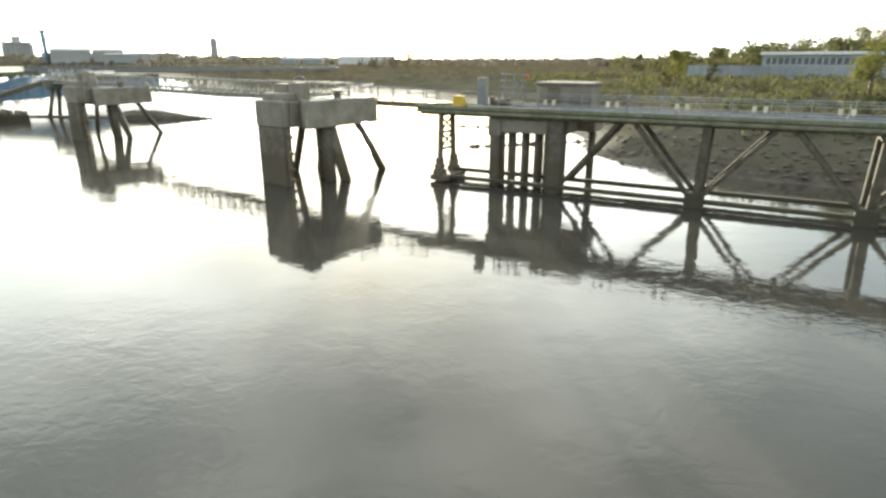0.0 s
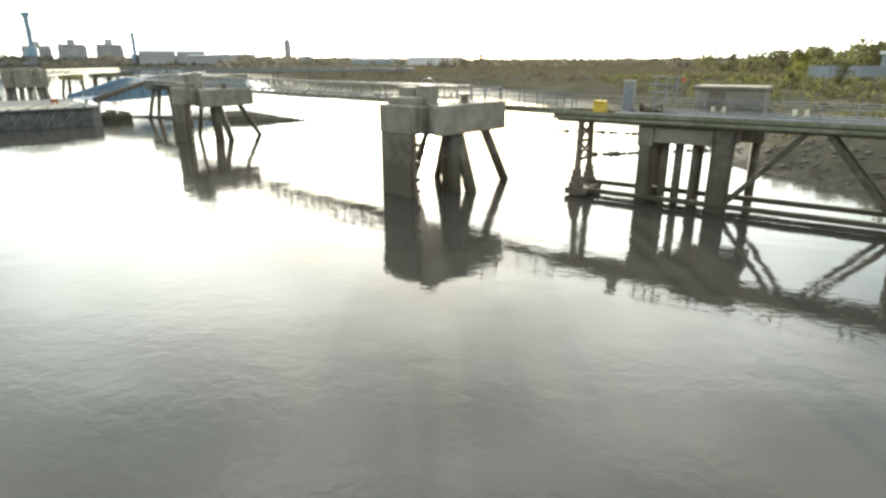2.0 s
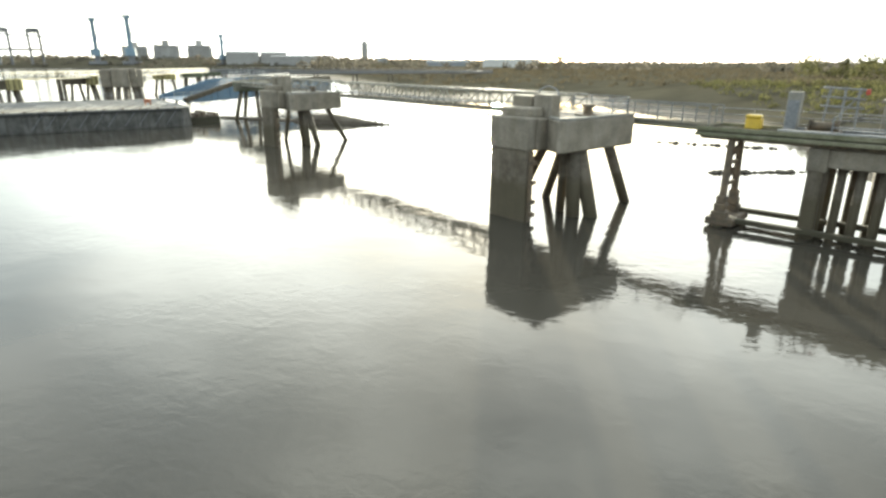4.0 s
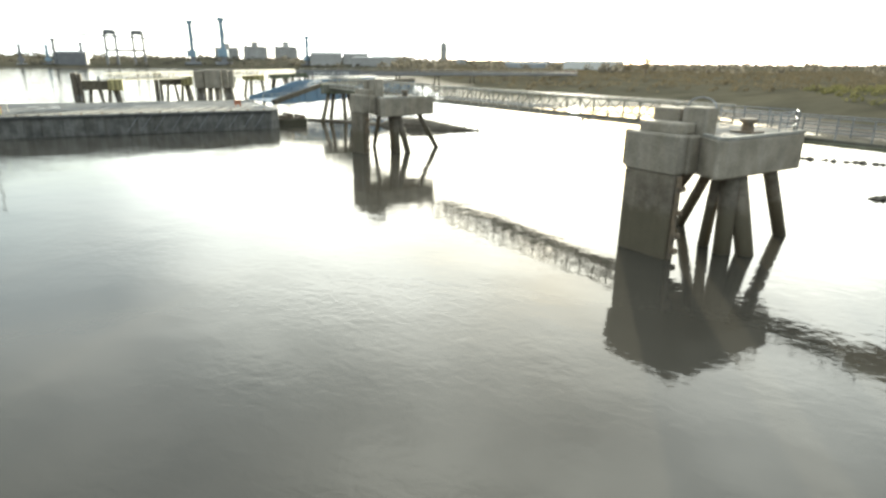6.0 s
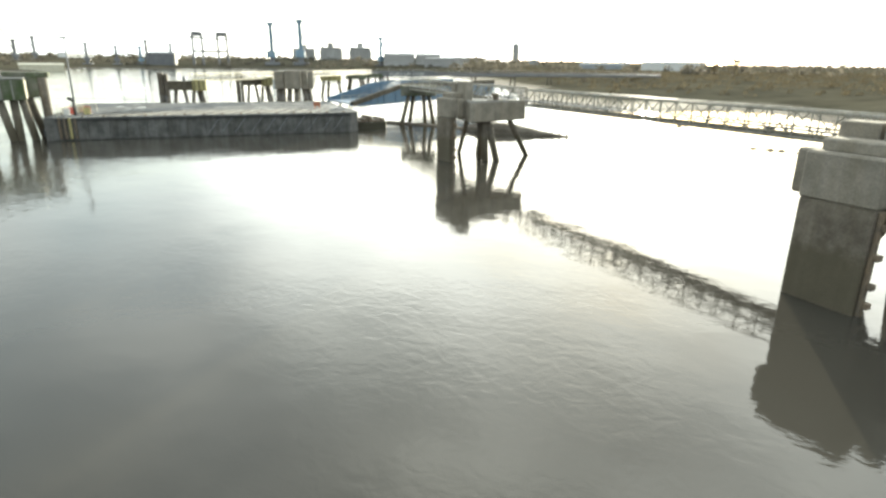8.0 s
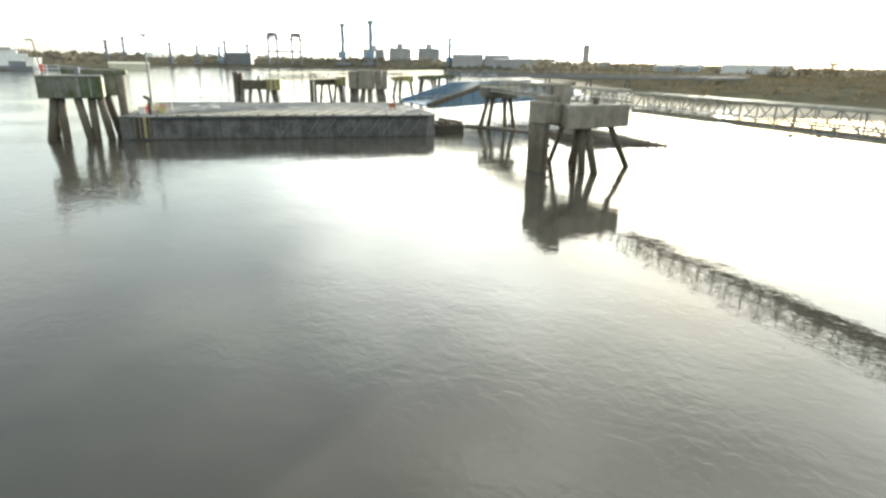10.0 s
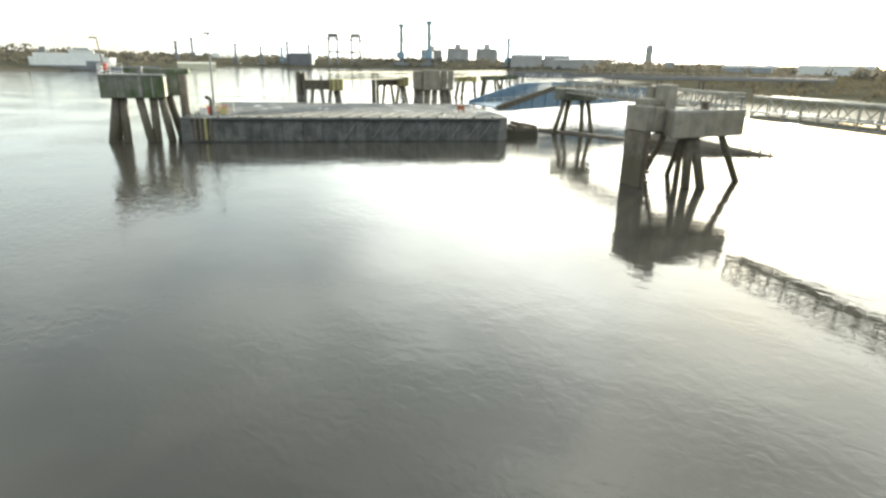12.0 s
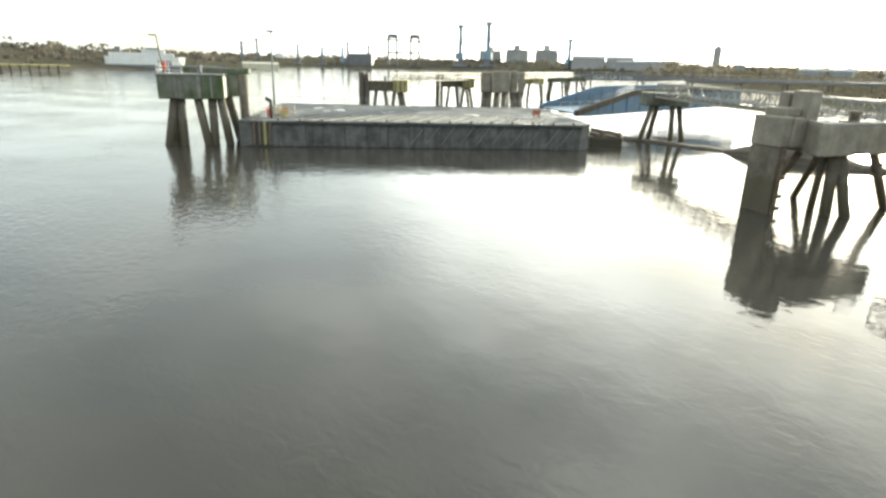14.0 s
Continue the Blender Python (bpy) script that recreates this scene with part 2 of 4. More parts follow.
def water_material():
    """Silty tidal water: a glossy skin with small ripples in drifting patches."""
    m = bpy.data.materials.new("river_water")
    m.use_nodes = True
    n, l = m.node_tree.nodes, m.node_tree.links
    b = n["Principled BSDF"]
    geo = n.new("ShaderNodeNewGeometry")
    big = n.new("ShaderNodeTexNoise")
    big.inputs["Scale"].default_value, big.inputs["Detail"].default_value = 0.045, 3
    l.new(geo.outputs["Position"], big.inputs["Vector"])
    col = n.new("ShaderNodeValToRGB")
    col.color_ramp.elements[0].color, col.color_ramp.elements[1].color = (0.042, 0.038, 0.03, 1), (0.06, 0.055, 0.045, 1)
    l.new(big.outputs["Fac"], col.inputs[0])
    l.new(col.outputs[0], b.inputs["Base Color"])
    b.inputs["IOR"].default_value = 1.33
    b.inputs["Roughness"].default_value = 0.04
    mp = n.new("ShaderNodeMapping")
    mp.inputs["Rotation"].default_value = (0, 0, 0.4)
    mp.inputs["Scale"].default_value = (0.85, 1.1, 1)
    l.new(geo.outputs["Position"], mp.inputs["Vector"])
    rip = n.new("ShaderNodeTexNoise")
    rip.inputs["Scale"].default_value, rip.inputs["Detail"].default_value = 2.1, 3
    rip.inputs["Distortion"].default_value = 0.6
    l.new(mp.outputs[0], rip.inputs["Vector"])
    swell = n.new("ShaderNodeTexNoise")
    swell.inputs["Scale"].default_value, swell.inputs["Detail"].default_value = 0.22, 2
    l.new(mp.outputs[0], swell.inputs["Vector"])
    patch = n.new("ShaderNodeTexNoise")
    patch.inputs["Scale"].default_value, patch.inputs["Detail"].default_value = 0.07, 3
    l.new(mp.outputs[0], patch.inputs["Vector"])
    pr = n.new("ShaderNodeMapRange")
    pr.inputs["From Min"].default_value, pr.inputs["From Max"].default_value = 0.4, 0.65
    pr.inputs["To Min"].default_value, pr.inputs["To Max"].default_value = 0.25, 1.0
    l.new(patch.outputs["Fac"], pr.inputs["Value"])
    mul = n.new("ShaderNodeMath")
    mul.operation = "MULTIPLY"
    l.new(rip.outputs["Fac"], mul.inputs[0])
    # the open stream past the jetty runs rougher than the slack water inside it
    sep = n.new("ShaderNodeSeparateXYZ")
    l.new(geo.outputs["Position"], sep.inputs[0])
    stream = n.new("ShaderNodeMapRange")
    stream.interpolation_type = "SMOOTHSTEP"
    stream.inputs["From Min"].default_value, stream.inputs["From Max"].default_value = -42.0, -80.0
    stream.inputs["To Min"].default_value, stream.inputs["To Max"].default_value = 1.0, 4.0
    l.new(sep.outputs["X"], stream.inputs["Value"])
    rough_by = n.new("ShaderNodeMath")
    rough_by.operation = "MULTIPLY"
    l.new(pr.outputs[0], rough_by.inputs[0])
    l.new(stream.outputs[0], rough_by.inputs[1])
    l.new(rough_by.outputs[0], mul.inputs[1])
    b1 = n.new("ShaderNodeBump")
    b1.inputs["Strength"].default_value, b1.inputs["Distance"].default_value = 1.0, 0.013
    l.new(mul.outputs[0], b1.inputs["Height"])
    b2 = n.new("ShaderNodeBump")
    b2.inputs["Strength"].default_value, b2.inputs["Distance"].default_value = 1.0, 0.035
    l.new(swell.outputs["Fac"], b2.inputs["Height"])
    l.new(b1.outputs[0], b2.inputs["Normal"])
    l.new(b2.outputs[0], b.inputs["Normal"])
    return m


# ---- mesh helpers ----
def finish(bm, name, mat):
    bmesh.ops.recalc_face_normals(bm, faces=bm.faces)
    me = bpy.data.meshes.new(name)
    bm.to_mesh(me)
    bm.free()
    me.materials.append(mat)
    return me


def part(name, bm, mat, parent, label=""):
    ob = new(name, finish(bm, name, mat))
    ob.parent = parent
    if label:
        ob["label"] = label
    return ob


def thing(name, m, label, category, group="", kind=""):
    ob = new(name)
    ob.matrix_world = m
    ob.empty_display_size = 0.5
    return tagged(ob, label, category, group, kind)


def box(bm, x0, x1, y0, y1, z0, z1, bevel=0.0):
    r = bmesh.ops.create_cube(bm, size=1)
    for v in r["verts"]:
        v.co = Vector((x0 + (v.co.x + 0.5) * (x1 - x0), y0 + (v.co.y + 0.5) * (y1 - y0), z0 + (v.co.z + 0.5) * (z1 - z0)))
    if bevel:
        es = list({e for v in r["verts"] for e in v.link_edges})
        bmesh.ops.bevel(bm, geom=es, offset=bevel, segments=1, affect="EDGES", profile=0.5)
    return bm


def block(x0, x1, y0, y1, z0, z1, bevel=0.03):
    return box(bmesh.new(), x0, x1, y0, y1, z0, z1, bevel)


def prism(pts, z0, z1, bevel=0.06):
    bm = bmesh.new()
    low = [bm.verts.new((x, y, z0)) for x, y in pts]
    high = [bm.verts.new((x, y, z1)) for x, y in pts]
    bm.faces.new(low), bm.faces.new(high)
    for i in range(len(pts)):
        j = (i + 1) % len(pts)
        bm.faces.new((low[i], low[j], high[j], high[i]))
    if bevel:
        bmesh.ops.bevel(bm, geom=list(bm.edges), offset=bevel, segments=1, affect="EDGES", profile=0.5)
    return bm


STOCK = {}


def along(a, b):
    a, b = Vector(a), Vector(b)
    return Matrix.Translation(a) @ (b - a).to_track_quat("Z", "X").to_matrix().to_4x4(), (b - a).length


def bar(name, a, b, w, h, mat, parent, label=""):
    """A squared bar from a to b; bars of one size share their mesh."""
    m, length = along(a, b)
    key = ("bar", round(length, 2), w, h, mat.name)
    if key not in STOCK:
        STOCK[key] = finish(block(-w / 2, w / 2, -h / 2, h / 2, 0, length, min(w, h) * 0.12), name, mat)
    ob = new(name, STOCK[key])
    ob.parent, ob.matrix_local = parent, m
    if label:
        ob["label"] = label
    return ob


def pipe(name, a, b, r, mat, parent, label="", sides=10, top=None):
    """A round pile, pole or pipe from a to b."""
    m, length = along(a, b)
    key = ("pipe", round(length, 2), r, top, sides, mat.name)
    if key not in STOCK:
        bm = bmesh.new()
        bmesh.ops.create_cone(bm, cap_ends=True, segments=sides, radius1=r, radius2=r if top is None else top, depth=length, matrix=Matrix.Translation((0, 0, length / 2)))
        STOCK[key] = finish(bm, name, mat)
        for p in STOCK[key].polygons:
            p.use_smooth = len(p.vertices) == 4
    ob = new(name, STOCK[key])
    ob.parent, ob.matrix_local = parent, m
    if label:
        ob["label"] = label
    return ob


def railing(parent, pts, height, step=2.0, mat=galvanised, bars=3):
    """Posts and bars along a line of points (local x, y, z)."""
    for a, b in zip(pts, pts[1:]):
        a, b = Vector(a), Vector(b)
        n = max(1, round((b - a).length / step))
        for i in range(n + 1):
            p = a.lerp(b, i / n)
            bar("post", p, p + Vector((0, 0, height)), 0.06, 0.06, mat, parent)
        for k in range(bars):
            up = Vector((0, 0, height * (k + 1) / bars))
            pipe("rail", a + up, b + up, 0.03, mat, parent, sides=6)


# ---- ground and water ----
WATER_EDGE = [(75, 5), (33, 39), (27.7, 42.5), (22.3, 45.6), (18.9, 49.2), (16.5, 57), (19, 82), (14, 125), (-12, 168), (-45, 150), (-66, 165),
              (-95, 235), (-130, 305), (-190, 410), (-330, 570), (-450, 660), (-610, 712), (-690, 640), (-780, 535), (-640, 420), (-525, 312), (-488, 185),
              (-390, 96), (-420, -60), (-350, -220), (100, -220), (140, -60)]


def shore_distance(x, y):
    """Metres from the water's edge: above zero on land."""
    best, inside, n = 1e9, False, len(WATER_EDGE)
    for i in range(n):
        ax, ay = WATER_EDGE[i]
        bx, by = WATER_EDGE[(i + 1) % n]
        dx, dy = bx - ax, by - ay
        k = max(0.0, min(1.0, ((x - ax) * dx + (y - ay) * dy) / (dx * dx + dy * dy)))
        best = min(best, (x - ax - k * dx) ** 2 + (y - ay - k * dy) ** 2)
        if (ay > y) != (by > y) and x < (bx - ax) * (y - ay) / (by - ay) + ax:
            inside = not inside
    d = math.sqrt(best)
    return -d if inside else d


def ground_height(x, y):
    d = shore_distance(x, y)
    d += 3.0 * noise.noise((x * 0.06, y * 0.06, 0))
    if d < 0:
        return max(-3.0, d * 0.12)
    east = max(0.0, min(1.0, (x + 10) / 40)) * max(0.0, min(1.0, (300 - y) / 150))
    mud = 2.0 * (1 - math.exp(-d / 24)) + 2.2 * (1 - math.exp(-d / 70))
    bank = 5.2 * (1 - math.exp(-d / 8)) - 0.4 * (1 - math.exp(-d / 40))
    z = mud + (bank - mud) * east
    z += 15 * max(0.0, min(1.0, (d - 350) / 1600)) * (0.8 + 0.5 * noise.noise((x * 0.0011, y * 0.0011, 3)))
    west = max(0.0, min(1.0, (-230 - x) / 150))
    z += 9 * west * max(0.0, min(1.0, (d - 12) / 160)) * (1 + 0.5 * noise.noise((x * 0.004, y * 0.004, 5)))
    z += 0.35 * noise.noise((x * 0.25, y * 0.25, 1)) * min(1, d / 6) + 0.8 * noise.noise((x * 0.03, y * 0.03, 2)) * min(1, d / 40)
    return z


def build_ground():
    bm = bmesh.new()
    rings, spokes = 120, 260
    rows = []
    for i in range(rings):
        r = 14 * (4600 / 14) ** (i / (rings - 1))
        row = []
        for j in range(spokes):
            a = 2 * math.pi * j / spokes
            x, y = -8 + r * math.sin(a), 22 + r * math.cos(a)
            row.append(bm.verts.new((x, y, ground_height(x, y))))
        rows.append(row)
    middle = bm.verts.new((-8, 22, -3))
    for j in range(spokes):
        k = (j + 1) % spokes
        bm.faces.new((middle, rows[0][j], rows[0][k]))
        for i in range(rings - 1):
            bm.faces.new((rows[i][j], rows[i + 1][j], rows[i + 1][k], rows[i][k]))
    me = finish(bm, "ground", ground_material())
    for p in me.polygons:
        p.use_smooth = True
    return tagged(new("ground", me), "brown mudflats, shingle shore and rough scrub land along a tidal river", "ground", kind="structure")


build_ground()
wbm = bmesh.new()
wv = [wbm.verts.new(c) for c in ((-1500, -700, 0), (500, -700, 0), (500, 1200, 0), (-1500, 1200, 0))]
wbm.faces.new(wv)
tagged(new("water", finish(wbm, "water", water_material())), "calm silty grey-brown river water with faint ripples", "water", kind="structure")


# ---- the jetty: local x runs along it, local y towards the river ----
JX, JY, JTURN = 0.0, 45.2, 142.2


def jetty(s=0.0, q=0.0, z=0.0, turn=0.0):
    return pose(JX, JY, 0, 0, 0, JTURN) @ pose(s, q, z, 0, 0, turn)


def build_dolphin(m, left, right, overhang, drop, top, stout=1.0):
    """left, right: the fender panel's sides along the jetty; overhang: how far the head juts past it; drop: how much lower the slab lies; top: height of the back posts; stout: thickness of the piles."""
    d = thing("mooring_dolphin", m, "weathered concrete mooring dolphin on raked piles standing in the river", "mooring dolphin", "mooring dolphins of the jetty")
    z0, z1 = 4.25 - drop, 6.12 - drop
    outline = [(5.7, 1.2), (4.85, 2.1), (4.82, 9.2), (5.05, 9.5), (7.6, 8.15), (10.4, 7.6), (10.4, 1.2)]
    part("deck_slab", prism(outline, z0, z1, 0.08), concrete, d)
    part("deck_top", prism([(5.7, 1.5), (5.2, 2.2), (5.2, 8.95), (7.6, 7.85), (10.2, 7.4), (10.2, 1.5)], z1 - 0.01, z1 + 0.03, 0.01), wet_deck, d, "wet concrete deck top")
    part("kerb", prism([(4.84, 2.12), (4.84, 9.15), (5.05, 9.45), (7.5, 8.15), (7.4, 7.93), (5.2, 9.1), (5.08, 8.9), (5.1, 2.12)], z1 - 0.004, z1 + 0.15, 0.02), pale_concrete, d)
    for (kx, ky), (hx, hy), r in (((6.0, 0.5), (5.6, 3.7), 0.36), ((4.95, 5.9), (5.55, 6.75), 0.45), ((5.75, 6.7), (5.6, 7.2), 0.45), ((7.1, 6.3), (6.2, 7.3), 0.3),
                                  ((10.6, 3.55), (7.8, 5.35), 0.3), ((11.4, 5.6), (7.45, 7.8), 0.3)):
        low = 2.6 / (z0 + 0.1)
        pipe("column", (kx - (hx - kx) * low, ky - (hy - ky) * low, -2.6), (hx, hy, z0 + 0.1), round(r * stout, 3), pile_steel, d, sides=16)
    f = part("fender_tower", block(left, right, 9.7, 10.42, -2.6, 4.3, 0.07), pile_steel, d, "dark weed-stained fender tower")
    part("tower_web", block(left + 1.0, right - 0.25, 8.8, 9.7, -2.6, 4.3, 0.06), pile_steel, f)
    part("fender_head", block(left - 0.04, right + 0.03, 9.62, 10.48, 4.3, 6.25, 0.09), concrete, f, "streaked concrete fender head")
    part("head_block", block(left - 0.1, right + overhang, 8.68, 9.615, 4.28, 6.2, 0.09), concrete, f)
    part("head_cap", block(left + 0.3, right - 0.2, 8.66, 9.9, 6.2, 6.75, 0.08), concrete, f)
    part("ladder", block(left - 0.16, left - 0.02, 9.9, 10.2, -2.0, 4.25, 0.02), rusty, f, "rusty steel ladder")
    for z in (3.5, 2.3, 1.1, 0.3):
        part("bracket", block(left - 0.34, left, 9.75, 10.1, z, z + 0.26, 0.03), rusty, f)
    part("back_post", block(left - 0.1, left + 1.2, 7.6, 8.66, 4.3, top, 0.06), concrete, d)
    part("back_post", block(left + 1.4, right, 7.55, 8.62, 4.3, top - 0.12, 0.06), concrete, d)
    bm = bmesh.new()
    bmesh.ops.create_cone(bm, cap_ends=True, segments=14, radius1=0.34, radius2=0.26, depth=0.5, matrix=Matrix.Translation((6.4, 5.0, z1 + 0.3)))
    bmesh.ops.create_cone(bm, cap_ends=True, segments=14, radius1=0.44, radius2=0.4, depth=0.2, matrix=Matrix.Translation((6.4, 5.0, z1 + 0.64)))
    box(bm, 5.8, 7.0, 4.4, 5.6, z1 + 0.02, z1 + 0.12, 0.01)
    part("bollard", bm, rusty, d, "rusty iron mooring bollard")
    railing(d, [(10.2, 1.5, z1), (5.8, 1.5, z1), (5.15, 2.5, z1), (5.15, 4.3, z1)], 1.1, 1.6)
    if overhang > 0.5:
        bm = bmesh.new()
        mid = (left + right) / 2 - 0.9
        for k in range(8):
            a0, a1 = math.pi * k / 8, math.pi * (k + 1) / 8
            p0, p1 = Vector((mid + 0.8 * math.cos(a0), 8.0, top - 0.05 + 0.5 * math.sin(a0))), Vector((mid + 0.8 * math.cos(a1), 8.0, top - 0.05 + 0.5 * math.sin(a1)))
            hm, ln = along(p0, p1)
            bmesh.ops.create_cone(bm, cap_ends=True, segments=6, radius1=0.04, radius2=0.04, depth=ln, matrix=hm @ Matrix.Translation((0, 0, ln / 2)))
        part("hoop", bm, galvanised, d, "curved galvanised ladder hoop")
    return d


build_dolphin(jetty(), 6.6, 9.6, 0.95, 0.0, 7.5)
build_dolphin(jetty(42.3, -3.9, 0, 11.4), 7.0, 9.2, 0.05, 0.25, 7.8, 0.8)

# a third, lighter dolphin beside the ramp
d3 = thing("pile_cluster", pose(-63.4, 101.4, 0, 0, 0, 30), "concrete cap on splayed raking piles beside the blue ramp", "pile cluster")
part("pile_cap", prism([(-2.4, -1.6), (2.7, -1.6), (3.0, -0.9), (3.0, 1.6), (-2.8, 1.6), (-2.8, -0.9)], 4.5, 6.1, 0.08), mossy_concrete, d3)
for x0, x1, y0, y1 in ((-1.5, -3.4, -1.0, -2.0), (-0.7, -1.7, 0.6, 1.6), (0.9, 1.2, -1.0, -2.0), (1.7, 3.0, -0.6, -1.2)):
    pipe("column", (x0, y0, 4.6), (x1, y1, -2.6), 0.33, pile_steel, d3, sides=12)
for k in range(7):
    bar("ladder_rung", (-0.5, -2.2, 0.3 + 0.45 * k), (0.35, -2.2, 0.3 + 0.45 * k), 0.05, 0.05, rusty, d3)
for x in (-0.5, 0.35):
    bar("ladder_rail", (x, -2.2, -0.6), (x, -2.05, 4.6), 0.06, 0.06, rusty, d3)
railing(d3, [(-2.7, 1.4, 6.09), (2.8, 1.4, 6.09)], 1.1, 2.0)


# ---- lattice footbridges ----
def footbridge(m, length, label, z=5.75, width=1.6, height=1.35, bay=1.5, mat=pale_steel):
    b = thing("footbridge", m, label, "footbridge", "footbridges of the jetty")
    part("walkway", block(0, length, -width / 2, width / 2, z - 0.08, z, 0.01), deck_stuff, b)
    n = max(2, round(length / bay))
    for side in (-width / 2, width / 2):
        bar("bottom_chord", (0, side, z - 0.18), (length, side, z - 0.18), 0.2, 0.28, mat, b)
        bar("top_chord", (0, side, z + height), (length, side, z + height), 0.18, 0.14, mat, b)
        pipe("service_pipe", (0, side * 1.18, z + 0.32), (length, side * 1.18, z + 0.32), 0.07, galvanised, b, sides=6)
        for i in range(n + 1):
            x = length * i / n
            bar("upright", (x, side, z - 0.1), (x, side, z + height), 0.08, 0.08, mat, b)
            if i < n:
                up = i % 2
                bar("diagonal", (x, side, z - 0.05 if up else z + height), (length * (i + 1) / n, side, z + height if up else z - 0.05), 0.07, 0.07, mat, b)
    for i in range(n + 1):
        x = length * i / n
        bar("cross_beam", (x, -width / 2, z - 0.2), (x, width / 2, z - 0.2), 0.1, 0.18, mat, b)
    return b


footbridge(jetty(10.6, 0.3, 0, -1.0), 34.0, "long lattice steel footbridge between two mooring dolphins")
footbridge(jetty(48.5, -1.4, 0, -5.0), 35.0, "lattice steel footbridge running from a dolphin past the blue ramp")
span = thing("walkway_span", jetty(0.3, 0.35), "short green walkway with open handrails behind the dolphin deck", "walkway")
part("walkway", block(0, 10.4, -0.8, 0.8, 5.55, 5.8, 0.02), deck_stuff, span)
for side in (-0.85, 0.85):
    bar("edge_beam", (0, side, 5.55), (10.4, side, 5.55), 0.16, 0.4, green_steel, span)
    railing(span, [(0.1, side, 5.8), (10.3, side, 5.8)], 1.1, 1.7)

# ---- the approach trestle: local x runs along it away from the steel tower, local y away from the river ----
T = pose(-0.2, 44.3, 0, 0, 0, -29.7)
tr = thing("approach_jetty", T, "weathered steel and timber approach jetty with cross-braced trestles and pale pipes", "jetty")
LEN = 60.0
part("deck", block(-1.2, LEN, -1.1, 1.9, 5.35, 5.62, 0.02), deck_stuff, tr)
for y in (-1.15, 1.95):
    bar("edge_beam", (-1.2, y, 5.36), (LEN, y, 5.36), 0.2, 0.5, green_steel, tr)
    bar("kerb_strip", (-1.2, y, 5.68), (LEN, y, 5.68), 0.24, 0.1, green_steel, tr)
for y in (-0.8, 0.4, 1.5):
    bar("stringer", (-1.0, y, 5.18), (LEN, y, 5.18), 0.22, 0.32, rusty, tr)
railing(tr, [(-1.1, 1.8, 5.61), (LEN, 1.8, 5.61)], 1.1, 2.2)
railing(tr, [(5.6, -1.0, 5.61), (LEN, -1.0, 5.61)], 1.1, 3.0, bars=2)
for y, r, z in ((-0.55, 0.1, 5.78), (-0.2, 0.07, 5.74), (1.3, 0.1, 5.8)):
    pipe("service_pipe", (3.0, y, z), (LEN, y, z), r, galvanised, tr, "pale galvanised pipe")
for k in range(12):
    x = 9.0 + 4.3 * k
    for dx in (0.0, 0.6):
        part("light_panel", block(x + dx, x + dx + 0.24, -1.06, -0.98, 6.12, 6.46, 0.02), cream, tr, "pale rectangular panel on the railing")
NODES = [10.2, 19.4, 28.6, 37.8, 47.0]
for y in (-0.9, 1.5):
    bar("low_chord", (0.3, y, 0.42 if y < 0 else 0.6), (LEN - 8, y, 0.42 if y < 0 else 0.6), 0.3, 0.42, dark_timber, tr)
    for i, x in enumerate(NODES):
        if i:
            bar("trestle_leg", (x, y, -2.8), (x + 0.25, y, 5.2), 0.5, 0.5, dark_timber, tr)
            bar("brace", (x - 4.1, y, 5.1), (x - 0.2, y, 0.5), 0.3, 0.36, dark_timber, tr)
        bar("brace", (x + 0.2, y, 0.5), (x + 4.0, y, 5.1), 0.28, 0.34, dark_timber, tr)
for i, x in enumerate(NODES[1:]):
    bar("cross_tie", (x, -1.1, 0.5), (x, 1.7, 0.5), 0.4, 0.4, dark_timber, tr)
    part("node_shoe", block(x - 0.6, x + 0.6, -1.2, -0.6, -0.3, 1.0, 0.08), dark_timber, tr)
    bar("cross_tie", (x + 0.2, -1.1, 4.9), (x + 0.2, 1.8, 4.9), 0.4, 0.4, dark_timber, tr)

tw = thing("steel_tower", T @ pose(0.8, 0, 0), "narrow rust-brown braced steel tower carrying the jetty deck", "trestle tower")
for y in (-0.85, 1.0):
    sp = -0.25 if y < 0 else 0.25
    bar("tower_leg", (0, y + sp, 0.2), (0, y, 5.15), 0.42, 0.34, rusty, tw)
    for dz, w in ((0.5, 0.42), (0.95, 0.33), (1.4, 0.27)):
        part("tower_foot", block(-w, w, y + sp - w, y + sp + w, dz, dz + 0.46, 0.06), rusty, tw)
    pipe("column", (0, y + sp, -2.8), (0, y + sp, 0.7), 0.34, pile_steel, tw)
for z0, z1 in ((2.6, 3.7), (3.8, 5.0)):
    bar("tower_brace", (0.0, -0.85, z0), (0.0, 1.0, z1), 0.14, 0.14, rusty, tw)
    bar("tower_brace", (0.02, 1.0, z0), (0.02, -0.85, z1), 0.14, 0.14, rusty, tw)
for z in (2.5, 3.75, 5.05):
    bar("tower_tie", (0, -0.95, z), (0, 1.1, z), 0.2, 0.2, rusty, tw)
part("tower_base", block(-0.7, 0.9, -1.5, 1.7, 0.1, 0.55, 0.06), rusty, tw)

